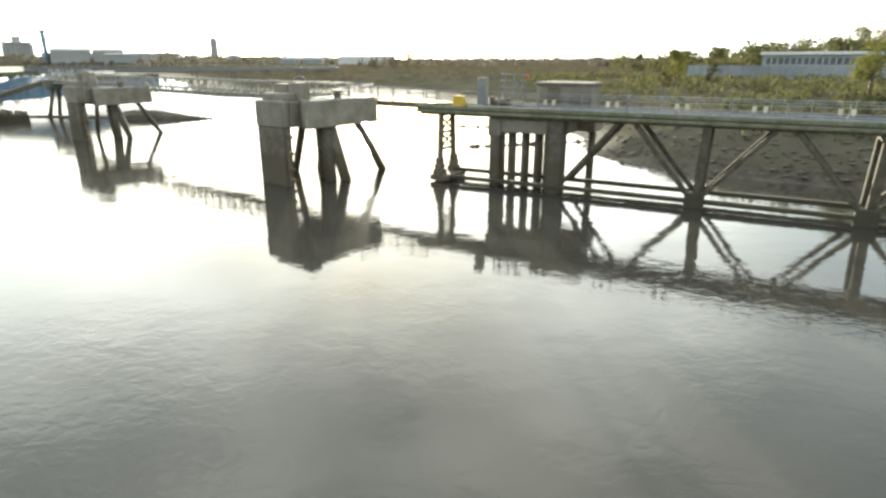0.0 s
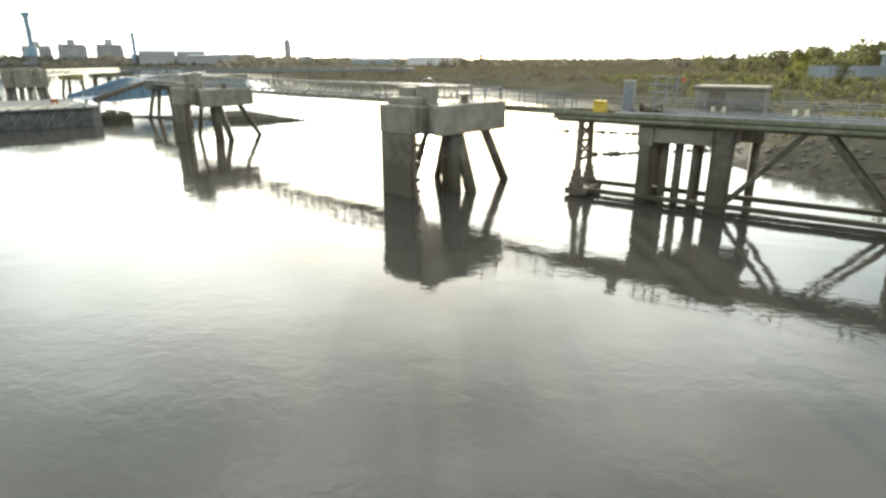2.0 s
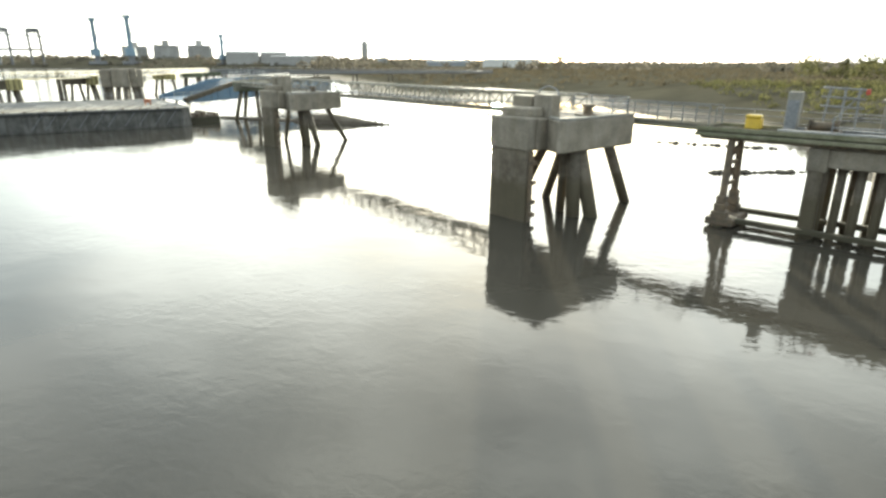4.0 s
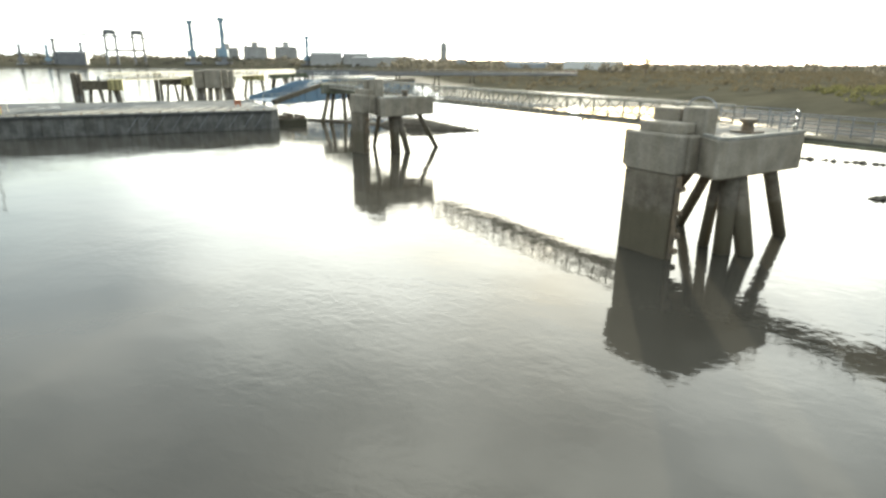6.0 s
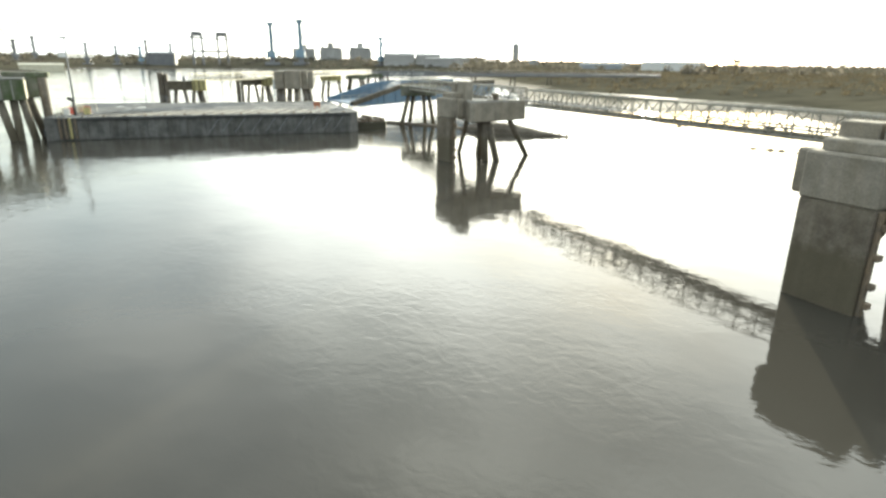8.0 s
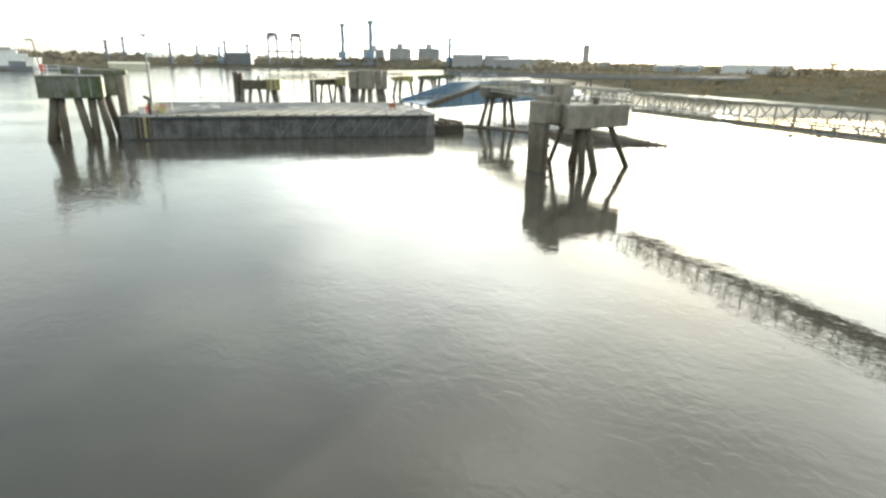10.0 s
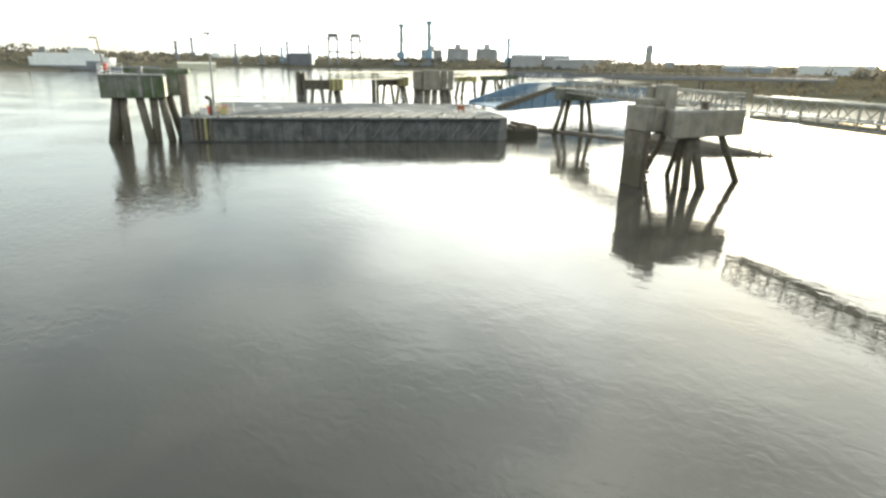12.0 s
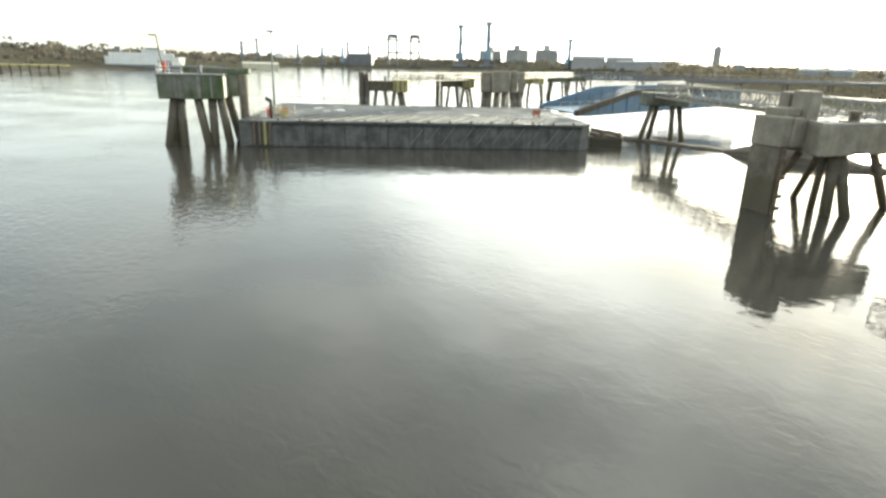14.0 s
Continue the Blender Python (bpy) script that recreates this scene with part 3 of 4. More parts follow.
pg = thing("pile_bent", T, "concrete pile cap on two rows of dark piles", "pile bent")
part("pile_cap", block(5.0, 10.4, -0.6, 2.8, 4.0, 5.0, 0.06), concrete, pg)
part("hut_cap", block(7.0, 11.7, 2.85, 5.2, 4.0, 5.0, 0.06), concrete, pg)
for x in (7.6, 11.1):
    pipe("column", (x, 4.5, -2.8), (x, 4.5, 4.05), 0.3, pile_steel, pg, sides=12)
part("pile_cap_lip", block(4.7, 5.7, -0.8, 3.0, 3.75, 5.02, 0.05), concrete, pg)
for x, y, r in ((5.3, 0.2, 0.42), (6.3, 0.4, 0.24), (6.7, 2.2, 0.24), (7.2, 0.4, 0.24), (7.8, 2.2, 0.24), (8.2, 0.4, 0.24), (5.4, 2.4, 0.34), (9.2, 2.3, 0.3)):
    pipe("column", (x, y, -2.8), (x, y, 4.05), r, pile_steel, pg, sides=12)
part("corner_column", block(9.3, 10.5, -1.0, 0.2, -2.8, 5.15, 0.15), pile_steel, pg, "broad dark square corner pile")
part("corner_column", block(4.8, 5.6, -0.75, -0.05, -2.8, 4.0, 0.12), pile_steel, pg)

yb = thing("grit_bin", T @ pose(1.3, 1.2, 5.62), "small yellow bin standing on the jetty deck", "bin")
part("bin_body", prism([(-0.42, -0.35), (0.42, -0.35), (0.42, 0.35), (-0.42, 0.35)], 0.0, 0.62, 0.06), yellow, yb)
part("lid", prism([(-0.46, -0.38), (0.46, -0.38), (0.38, 0.38), (-0.38, 0.38)], 0.62, 0.82, 0.07), yellow, yb)
cb = thing("control_cabinet", T @ pose(3.2, 1.45, 5.62), "grey concrete control cabinet on the jetty deck", "cabinet")
part("cabinet_body", block(-0.35, 0.35, -0.3, 0.3, 0, 2.2, 0.03), pale_concrete, cb)
part("cabinet_door", block(-0.3, 0.3, -0.33, -0.302, 0.1, 1.75, 0.01), galvanised, cb)
wi = thing("mooring_winch", T @ pose(4.9, 0.9, 5.62), "low dark mooring winch on the jetty deck", "winch")
part("winch_base", block(-0.9, 0.9, -0.4, 0.4, 0, 0.2, 0.03), rusty, wi)
pipe("drum", (-0.6, 0, 0.42), (0.6, 0, 0.42), 0.26, rusty, wi)
for x in (-0.7, 0.62):
    part("cheek", block(x, x + 0.08, -0.36, 0.36, 0.15, 0.78, 0.02), rusty, wi)


# ---- floating pontoon: local x along the near side, local y away ----
PX, PY = -90.2, 58.6
PTURN = math.degrees(math.atan2(86.3 - 58.6, -64.7 + 90.2))
PLEN, PWID, PTOP = math.hypot(86.3 - 58.6, -64.7 + 90.2), 27.0, 2.75


def on_pontoon(x, y, z=PTOP, turn=0.0):
    return pose(PX, PY, 0, 0, 0, PTURN) @ pose(x, y, z, 0, 0, turn)


pn = thing("pontoon", on_pontoon(0, 0, 0), "large flat grey steel landing pontoon with a wet deck", "pontoon")
part("hull", prism([(-1.0, 0), (PLEN - 1.4, 0), (PLEN, 1.4), (PLEN, PWID), (-1.0, PWID)], -1.0, PTOP - 0.16, 0.1), hull_steel, pn)
part("deck_plate", prism([(-1.1, -0.1), (PLEN - 1.4, -0.1), (PLEN + 0.1, 1.4), (PLEN + 0.1, PWID + 0.1), (-1.1, PWID + 0.1)], PTOP - 0.16, PTOP, 0.03), wet_deck, pn, "wet grey deck with shallow puddles")
random.seed(5)
x = -0.5
while x < PLEN - 1.6:
    w = random.choice((1.5, 1.9, 2.3))
    part("side_panel", block(x, min(x + w - 0.12, PLEN - 1.5), -0.07, 0.02, 0.1, PTOP - 0.22, 0.02), hull_steel, pn)
    x += w
x = PLEN * 0.46
while x < PLEN - 2.6:
    bar("diagonal_strip", (x, -0.12, 0.45), (x + 1.5, -0.12, PTOP - 0.3), 0.07, 0.08, galvanised, pn, "pale diagonal rubbing strip")
    x += random.uniform(1.5, 2.3)
for k in range(48):
    x = 3.6 + 0.62 * k
    bar("grip_rib", (x, 0.5, PTOP + 0.01), (x + 3.0, 7.6 + random.uniform(-0.6, 0.9), PTOP + 0.01), 0.16, 0.05, rib_pale if k % 3 else rubber, pn)
for k in range(15):
    part("deck_cleat", block(3 + 2.3 * k, 3.25 + 2.3 * k, 0.2, 0.45, PTOP - 0.01, PTOP + 0.22, 0.04), rusty, pn)
part("outrigger", block(-2.2, -1.1, 17.5, 21.5, PTOP - 0.35, PTOP - 0.01, 0.03), rusty, pn)
bar("rub_rail", (0.2, -0.14, PTOP - 0.3), (PLEN - 1.5, -0.14, PTOP - 0.3), 0.16, 0.2, rubber, pn)
for k in range(4):
    part("tyre_fender", block(0.5 + 0.55 * k, 0.8 + 0.55 * k, -0.32, -0.08, 0.2, PTOP - 0.05, 0.06), faded_yellow if k == 2 else rusty, pn)
railing(pn, [(5.0, PWID - 0.3, PTOP), (PLEN - 1, PWID - 0.3, PTOP)], 1.1, 3.2)
railing(pn, [(0.3, 1.0, PTOP), (0.3, 9.0, PTOP), (3.5, 9.0, PTOP)], 1.0, 1.6, cream)

lp = thing("lamp_post", on_pontoon(-0.9, 19.5), "tall slim grey lamp post standing on the pontoon", "lamp post")
pipe("pole", (0, 0, 0), (0.1, 0, 9.7), 0.14, far_dark, lp, top=0.09)
part("base_plate", block(-0.3, 0.3, -0.3, 0.3, 0, 0.12, 0.02), rusty, lp)
part("lamp_head", prism([(-0.5, -0.22), (0.4, -0.22), (0.5, 0), (0.4, 0.22), (-0.5, 0.22)], 9.6, 9.85, 0.05), far_dark, lp)
bo = thing("mooring_post", on_pontoon(2.0, 2.6), "black curved mooring post at the pontoon's end", "mooring post")
pipe("post", (0, 0, 0), (0, 0, 1.9), 0.16, rubber, bo)
pipe("post_head", (0.05, 0, 1.8), (-0.55, 0, 2.15), 0.2, rubber, bo)
for x, y, c in ((1.2, 5.2, red), (2.6, 7.6, orange), (0.9, 3.6, white), (1.6, 8.4, cream), (3.0, 4.4, faded_yellow)):
    cr = thing("deck_locker", on_pontoon(x, y, PTOP, 20), "small painted deck locker on the pontoon", "locker", "lockers on the pontoon")
    part("locker_body", block(-0.35, 0.35, -0.28, 0.28, 0, 0.75, 0.03), c, cr)
    part("lid", block(-0.38, 0.38, -0.31, 0.31, 0.75, 0.83, 0.02), c, cr)
ob = thing("barrier", on_pontoon(PLEN - 4.5, 9.0), "orange safety barrier beside the ramp's foot", "barrier")
part("panel", block(-0.5, 0.5, -0.05, 0.05, 0.35, 0.95, 0.03), orange, ob)
for x in (-0.4, 0.3):
    part("foot", block(x, x + 0.12, -0.3, 0.3, 0, 0.4, 0.02), orange, ob)

rf = thing("work_raft", on_pontoon(PLEN + 0.3, 3.0, 0, 10), "low dark timber raft moored at the pontoon's corner", "raft")
part("raft_hull", prism([(0, 0), (4.6, -0.2), (5.0, 1.0), (4.6, 3.4), (0, 3.2)], -0.5, 1.0, 0.12), dark_timber, rf)
for k in range(5):
    part("timber", block(0.2 + 0.95 * k, 0.75 + 0.95 * k, -0.25 + 0.3 * (k % 3), 3.3 - 0.4 * (k % 2), 1.0, 1.25 + 0.3 * (k % 3), 0.06), rusty, rf)
part("pale_board", block(4.72, 4.86, 0.2, 1.4, 0.2, 1.1, 0.03), cream, rf)

# ---- blue ramp from the pontoon to the shore ----
RA, RB = Vector((-79.3, 98.0)), Vector((-74.0, 149.2))
RLEN = (RB - RA).length
rp = thing("link_ramp", pose(RA.x, RA.y, 0, 0, 0, math.degrees(math.atan2(RB.y - RA.y, RB.x - RA.x))), "blue steel loading ramp with deep side girders rising from the pontoon", "loading ramp")


def girder(y, x0):
    pts = [(x0, 2.95), (x0 + 14, 5.5), (x0 + 17, 5.6), (RLEN, 5.7), (RLEN, 2.7), (x0 + 3, 2.5), (x0, 2.6)]
    bm = bmesh.new()
    a = [bm.verts.new((x, y - 0.15, z)) for x, z in pts]
    b = [bm.verts.new((x, y + 0.15, z)) for x, z in pts]
    bm.faces.new(a), bm.faces.new(b)
    for i in range(len(pts)):
        j = (i + 1) % len(pts)
        bm.faces.new((a[i], a[j], b[j], b[i]))
    g = part("girder", bm, blue, rp, "deep blue-painted plate girder")
    for k in range(11):
        x = x0 + 5 + 3.6 * k
        bar("stiffener", (x, y - 0.18, 2.7), (x, y - 0.18, min(5.4, 2.8 + 0.17 * (x - x0))), 0.06, 0.08, blue, g)
    for (xa, z0), (xb, z1) in zip(pts[:3], pts[1:4]):
        bar("flange", (xa, y, z0), (xb, y, z1), 0.8, 0.6 if y < 0 else 0.2, dark_timber if y < 0 else blue, g)
    return g


near_girder, far_girder = girder(-5.6, 0), girder(5.6, 6.5)
part("roadway", prism([(0.5, -5.4), (RLEN, -5.4), (RLEN, 5.4), (6.5, 5.4)], 2.76, 2.96, 0.02), blue, rp)
railing(rp, [(1.0, -5.6, 3.3), (14, -5.6, 5.6)], 1.0, 2.4)
railing(rp, [(4.0, 0.0, 2.95), (18, 0.0, 2.95)], 1.0, 2.4, cream, 2)
railing(rp, [(20.5, 5.6, 5.5), (RLEN, 5.6, 5.7)], 1.0, 3.0)


def lettering(name, text, size, m, mat, parent):
    cu = bpy.data.curves.new(name, "FONT")
    cu.body, cu.size, cu.extrude, cu.align_x = text, size, 0.02, "CENTER"
    tmp = bpy.data.objects.new(name, cu)
    me = bpy.data.meshes.new_from_object(tmp)
    bpy.data.objects.remove(tmp)
    me.materials.append(mat)
    o = new(name, me)
    o.parent, o.matrix_local = parent, m
    return o


lettering("lettering", "PORT OF TYNE", 1.7, pose(25, -5.79, 3.4, 90, 0, 0), white, near_girder)


# ---- dolphins round the pontoon ----
hd = thing("mooring_dolphin", pose(-96.0, 56.4, 0, 0, 0, 56), "moss-green concrete mooring dolphin on raked dark piles beside the pontoon", "mooring dolphin", "dolphins round the pontoon")
part("deck_slab", block(-3.7, 2.75, -2.2, 2.4, 4.75, 7.15, 0.08), mossy_concrete, hd, "green-stained concrete slab")
part("deck_coping", block(-3.78, 2.83, -2.28, 2.48, 7.14, 7.3, 0.03), pale_concrete, hd)
for x, w in ((-2.0, 0.1), (0.15, 0.34), (1.5, 0.12)):
    part("stain_rib", block(x, x + w, -2.215, -2.18, 4.85, 7.1, 0.01), pale_concrete, hd)
part("end_board", block(2.75, 2.85, -2.1, 2.2, 4.9, 7.05, 0.03), cream, hd, "faded cream end board")
for a, b in (((-2.3, -1.4), (-3.6, -2.4)), ((-1.7, -1.2), (-1.6, -2.2)), ((0.0, -1.4), (1.2, -2.4)), ((1.4, -1.2), (1.5, -2.2)), ((2.3, -1.4), (3.3, -2.0)), ((2.8, 1.4), (4.2, 2.0)), ((-2.6, 1.6), (-3.6, 2.6))):
    pipe("column", (*a, 4.9), (*b, -2.6), 0.44, pile_steel, hd, sides=14)
part("back_slab", prism([(-2.1, 3.7), (3.6, 0.7), (5.2, 0.9), (5.3, 2.6), (0.4, 4.6)], 7.29, 7.9, 0.06), mossy_concrete, hd)
part("back_wall", block(2.9, 4.3, 0.9, 2.4, 4.9, 7.3, 0.06), mossy_concrete, hd)
pipe("guide_column", (4.5, 1.0, -2.6), (4.5, 1.0, 7.3), 0.52, pile_steel, hd, "dark steel guide pile", sides=16)
part("guide_bracket", block(3.9, 5.3, -3.4, 1.6, 0.5, 1.3, 0.08), rubber, hd)
railing(hd, [(-3.6, 2.2, 7.28), (-3.6, -2.1, 7.28), (-1.2, -2.1, 7.28)], 1.1, 1.0, white)
bm = bmesh.new()
bmesh.ops.create_cone(bm, cap_ends=True, segments=12, radius1=0.28, radius2=0.22, depth=0.7, matrix=Matrix.Translation((0.3, -0.5, 7.64)))
bmesh.ops.create_cone(bm, cap_ends=True, segments=12, radius1=0.34, radius2=0.3, depth=0.18, matrix=Matrix.Translation((0.3, -0.5, 8.05)))
part("bollard", bm, far_dark, hd)
hl = thing("lamp_post", pose(-96.8, 53.2, 7.29, 0, 0, 60), "short leaning lamp post on the mossy dolphin", "lamp post")
pipe("pole", (0, 0, 0), (-0.35, 0, 3.7), 0.07, rusty, hl)
part("lamp_arm", block(-1.05, -0.3, -0.09, 0.09, 3.66, 3.82, 0.03), far_dark, hl)
part("life_ring_box", block(-0.1, 0.3, -0.15, 0.15, 0.4, 1.2, 0.04), red, hl)


def pier_dolphin(m, label, cap):
    d = thing("mooring_dolphin", m, label, "mooring dolphin", "dolphins round the pontoon")
    part("fender_post", block(-4.0, -3.15, -1.6, 0.9, -2.6, 7.4, 0.1), pile_steel, d)
    part("fender_cheek", block(-3.0, -2.4, -1.4, 0.6, -2.6, 7.2, 0.1), pile_steel, d)
    part("deck_slab", block(-2.45, 1.6, -1.5, 2.2, 4.4, 6.0, 0.06), dark_timber, d)
    part("end_block", block(1.6, 4.0, -1.6, 2.2, 4.3, 6.2, 0.06), cap, d, "faded yellow end block")
    for k in range(3):
        part("end_rib", block(1.9 + 0.75 * k, 2.05 + 0.75 * k, -1.68, -1.56, 4.35, 6.15, 0.02), dark_timber, d)
    for a, b in (((-1.2, -1.0), (-2.0, -2.4)), ((0.2, -1.0), (1.2, -2.2)), ((1.8, -1.0), (1.0, -2.4)), ((3.0, -0.8), (4.2, -2.0)), ((2.4, 1.4), (3.4, 2.8))):
        pipe("column", (*a, 4.5), (*b, -2.6), 0.32, pile_steel, d)
    part("bollard", block(0.0, 0.4, -0.6, -0.2, 6.0, 6.8, 0.08), far_dark, d)
    return d


b1 = pier_dolphin(pose(-107.6, 93.4, 0, 0, 0, 45), "dark timber-faced dolphin with a faded yellow end block behind the pontoon", faded_yellow)
b2 = copy_thing(b1, pose(-115.6, 120.2, 0, 0, 0, 42))
b3 = thing("sheet_pile_dolphin", pose(-94.4, 108.4, 0, 0, 0, 37), "grey concrete-headed dolphin of thick clustered piles behind the pontoon", "mooring dolphin", "dolphins round the pontoon")
for x0, x1, y0, y1 in ((-3.7, -1.9, -0.6, 1.6), (-1.8, 1.2, -1.4, 2.0), (1.3, 2.5, -0.4, 1.8), (2.6, 3.6, 0.0, 1.6)):
    part("pile_head", block(x0, x1, y0, y1, 4.5, 8.2 - 0.12 * abs(x0), 0.1), concrete, b3)
for a, b in (((-3.0, 0.4), (-3.4, -0.4)), ((-2.2, 0.2), (-2.2, -1.4)), ((-0.9, -0.4), (-1.4, -1.6)), ((0.3, -0.4), (0.3, -1.8)), ((1.8, 0.3), (2.6, -0.8)), ((2.6, 0.6), (3.8, -0.2))):
    pipe("column", (*a, 4.6), (*b, -2.6), 0.5, pile_steel, b3)

footbridge(pose(-108.2, 96.4, 0, 0, 0, 90 + 12), 33.0, "pale lattice footbridge leading from the dolphin to a far jetty", z=6.1, height=1.1, mat=cream)
footbridge(pose(-114.8, 126.5, 0, 0, 0, 106), 76.0, "pale lattice footbridge along the far jetty", z=6.1, height=1.1, bay=2.6, mat=cream)
for i, (x, y) in enumerate(((-118.5, 140), (-124.5, 162), (-131, 184), (-137, 204))):
    fp = thing("pile_cluster", pose(x, y, 0, 0, 0, 20 * i), "weathered far jetty support on splayed piles", "pile cluster", "far jetty supports")
    part("pile_cap", block(-3.2, 3.2, -1.6, 1.6, 4.4, 5.9, 0.06), faded_yellow if i == 1 else mossy_concrete, fp)
    for dx, dy in ((-2.2, -1), (2.2, -1), (-1.4, 1), (1.6, 1)):
        pipe("column", (dx, dy, 4.5), (dx * 1.5, dy * 1.6, -2.6), 0.4, pile_steel, fp)


# ---- far jetty with its sign ----
pb = thing("pipe_bridge", pose(-139, 202, 0, 0, 0, math.degrees(math.atan2(60, 44))), "dark far pipe bridge with a lettered board and pale railing", "pipe bridge")
bar("main_girder", (0, 0, 5.6), (150, 0, 5.2), 1.2, 1.5, far_dark, pb)
pipe("service_pipe", (0, -0.8, 6.6), (150, -0.8, 6.2), 0.22, far_dark, pb)
railing(pb, [(4, -0.5, 6.3), (150, -0.5, 5.95)], 1.2, 5.0, white, 1)
for k in range(8):
    x = 8 + 19 * k
    for dx in (-1.6, 1.6):
        pipe("column", (x + dx, 0, -2.8), (x + dx * 0.5, 0, 5.2), 0.35, pile_steel, pb)
sb = part("sign_board", block(5, 28, -0.85, -0.7, 5.0, 6.9, 0.03), far_dark, pb, "long dark board with pale letters")
lettering("lettering", "PORT OF TYNE", 2.1, pose(16.5, -0.9, 5.25, 90, 0, 0), white, sb)


# ---- port on the far bank ----
def at_ground(x, y, turn=0.0, sink=0.4):
    return pose(x, y, ground_height(x, y) - sink, 0, 0, turn)


def tower_crane(x, y, top, mat, wide, label, lean=18, reach=0.5, turn=None):
    g = ground_height(x, y)
    h = top - g
    c = thing("harbour_crane", at_ground(x, y, random.uniform(0, 90) if turn is None else turn), label, "harbour crane", "cranes of the far port")
    part("undercarriage", prism([(-wide * 1.5, -wide), (wide * 1.5, -wide), (wide * 1.5, wide), (-wide * 1.5, wide)], 0, h * 0.07, 0.3), far_dark, c)
    part("pedestal", block(-wide * 0.45, wide * 0.45, -wide * 0.45, wide * 0.45, h * 0.06, h * 0.2, 0.2), far_dark, c)
    part("machine_house", prism([(-wide * 1.0, -wide * 0.6), (wide * 0.7, -wide * 0.6), (wide * 0.9, 0), (wide * 0.7, wide * 0.6), (-wide * 1.0, wide * 0.6)], h * 0.18, h * 0.34, 0.3), mat, c)
    bar("mast", (0, 0, h * 0.3), (0, 0, h), wide * 0.75, wide * 0.75, mat, c)
    part("mast_head", block(-wide * 0.6, wide * 0.6, -wide * 0.5, wide * 0.5, h * 0.94, h * 1.02, 0.2), mat, c)
    t = radians(lean)
    bar("jib", (wide * 0.4, 0, h * 0.55), (wide * 0.4 + math.sin(t) * h * reach, 0, h * 0.55 + math.cos(t) * h * reach), max(0.8, wide * 0.14), max(0.8, wide * 0.14), far_dark, c)
    bar("stay", (0, 0, h), (wide * 0.4 + math.sin(t) * h * reach, 0, h * 0.55 + math.cos(t) * h * reach), 0.3, 0.3, far_dark, c)
    return c


random.seed(11)
tower_crane(-657, 742, 66, crane_blue, 7.5, "tall blue mobile harbour crane on the far quay", 8)
tower_crane(-624, 769, 71, crane_blue, 7.5, "tall blue mobile harbour crane on the far quay", 8)
tower_crane(-461, 737, 44, crane_blue, 5.0, "slender grey and blue crane among far sheds")
for x, y, z, m in ((-820, 558, 32, far_dark), (-799, 587, 29, far_dark), (-781, 611, 29, crane_blue), (-776, 618, 37, far_dark), (-756, 642, 33, far_dark), (-905, 540, 40, far_dark), (-880, 500, 34, far_dark)):
    tower_crane(x, y, z, m, 4.2, "small slender crane on the far quay", 20, 1.15, 232 + random.uniform(-40, 40))

gt = thing("gantry_crane", at_ground(-720, 682, 44), "open steel gantry crane with a long thin boom", "gantry crane")
for x in (-24, -11, 11, 24):
    bar("leg", (x, 0, 0), (x * 0.97, 0, 46), 3.2, 3.2, far_dark, gt)
bar("cross_beam", (-25, 0, 20), (25, 0, 20), 2.8, 2.8, far_dark, gt)
for x in (-17.5, 17.5):
    bar("top_beam", (x - 8, 0, 41), (x + 8, 0, 41), 1.4, 1.4, far_dark, gt)
    part("machine_house", block(x - 6, x + 6, -3, 3, 42, 47, 0.3), far_dark, gt)
bar("boom", (-60, 0, 40), (45, 0, 36), 2.0, 2.0, far_dark, gt)


def silo(x, y, top, w):
    s = thing("silo_block", at_ground(x, y, 38), "pale concrete silo block with a stepped roof house", "silo", "silo blocks of the far port")
    h = top - ground_height(x, y)
    part("silo_body", block(-w / 2, w / 2, -14, 14, 0, h * 0.62, 0.3), far_wall, s)
    part("roof", prism([(-w / 2, -14), (w / 2, -14), (w / 2, 14), (-w / 2, 14)], h * 0.62, h * 0.75, 3.5), far_wall, s)
    part("head_house", block(-w * 0.14, w * 0.14, -6, 6, h * 0.72, h, 0.2), far_wall, s)
    for k in range(6):
        part("silo_rib", block(-w / 2 + w * (k + 0.4) / 6, -w / 2 + w * (k + 0.6) / 6, -14.5, -13.9, 0, h * 0.6, 0.1), far_wall, s)


silo(-745, 929, 42, 40), silo(-706, 958, 46, 40), silo(-661, 989, 47, 40)
for (x0, y0), (x1, y1) in (((-735, 935), (-715, 950)), ((-692, 968), (-672, 984))):
    cv = thing("conveyor", pose(x0, y0, ground_height(x0, y0)), "inclined conveyor between silo blocks", "conveyor", "conveyors of the silos")
    for k in (0.15, 0.85):
        bar("conveyor_leg", ((x1 - x0) * k, (y1 - y0) * k, -0.5), ((x1 - x0) * k, (y1 - y0) * k, 34 - 12 * k), 1.2, 1.2, far_dark, cv)
    bar("conveyor_belt", (0, 0, 34), (x1 - x0, y1 - y0, 22), 2.0, 2.0, far_dark, cv)


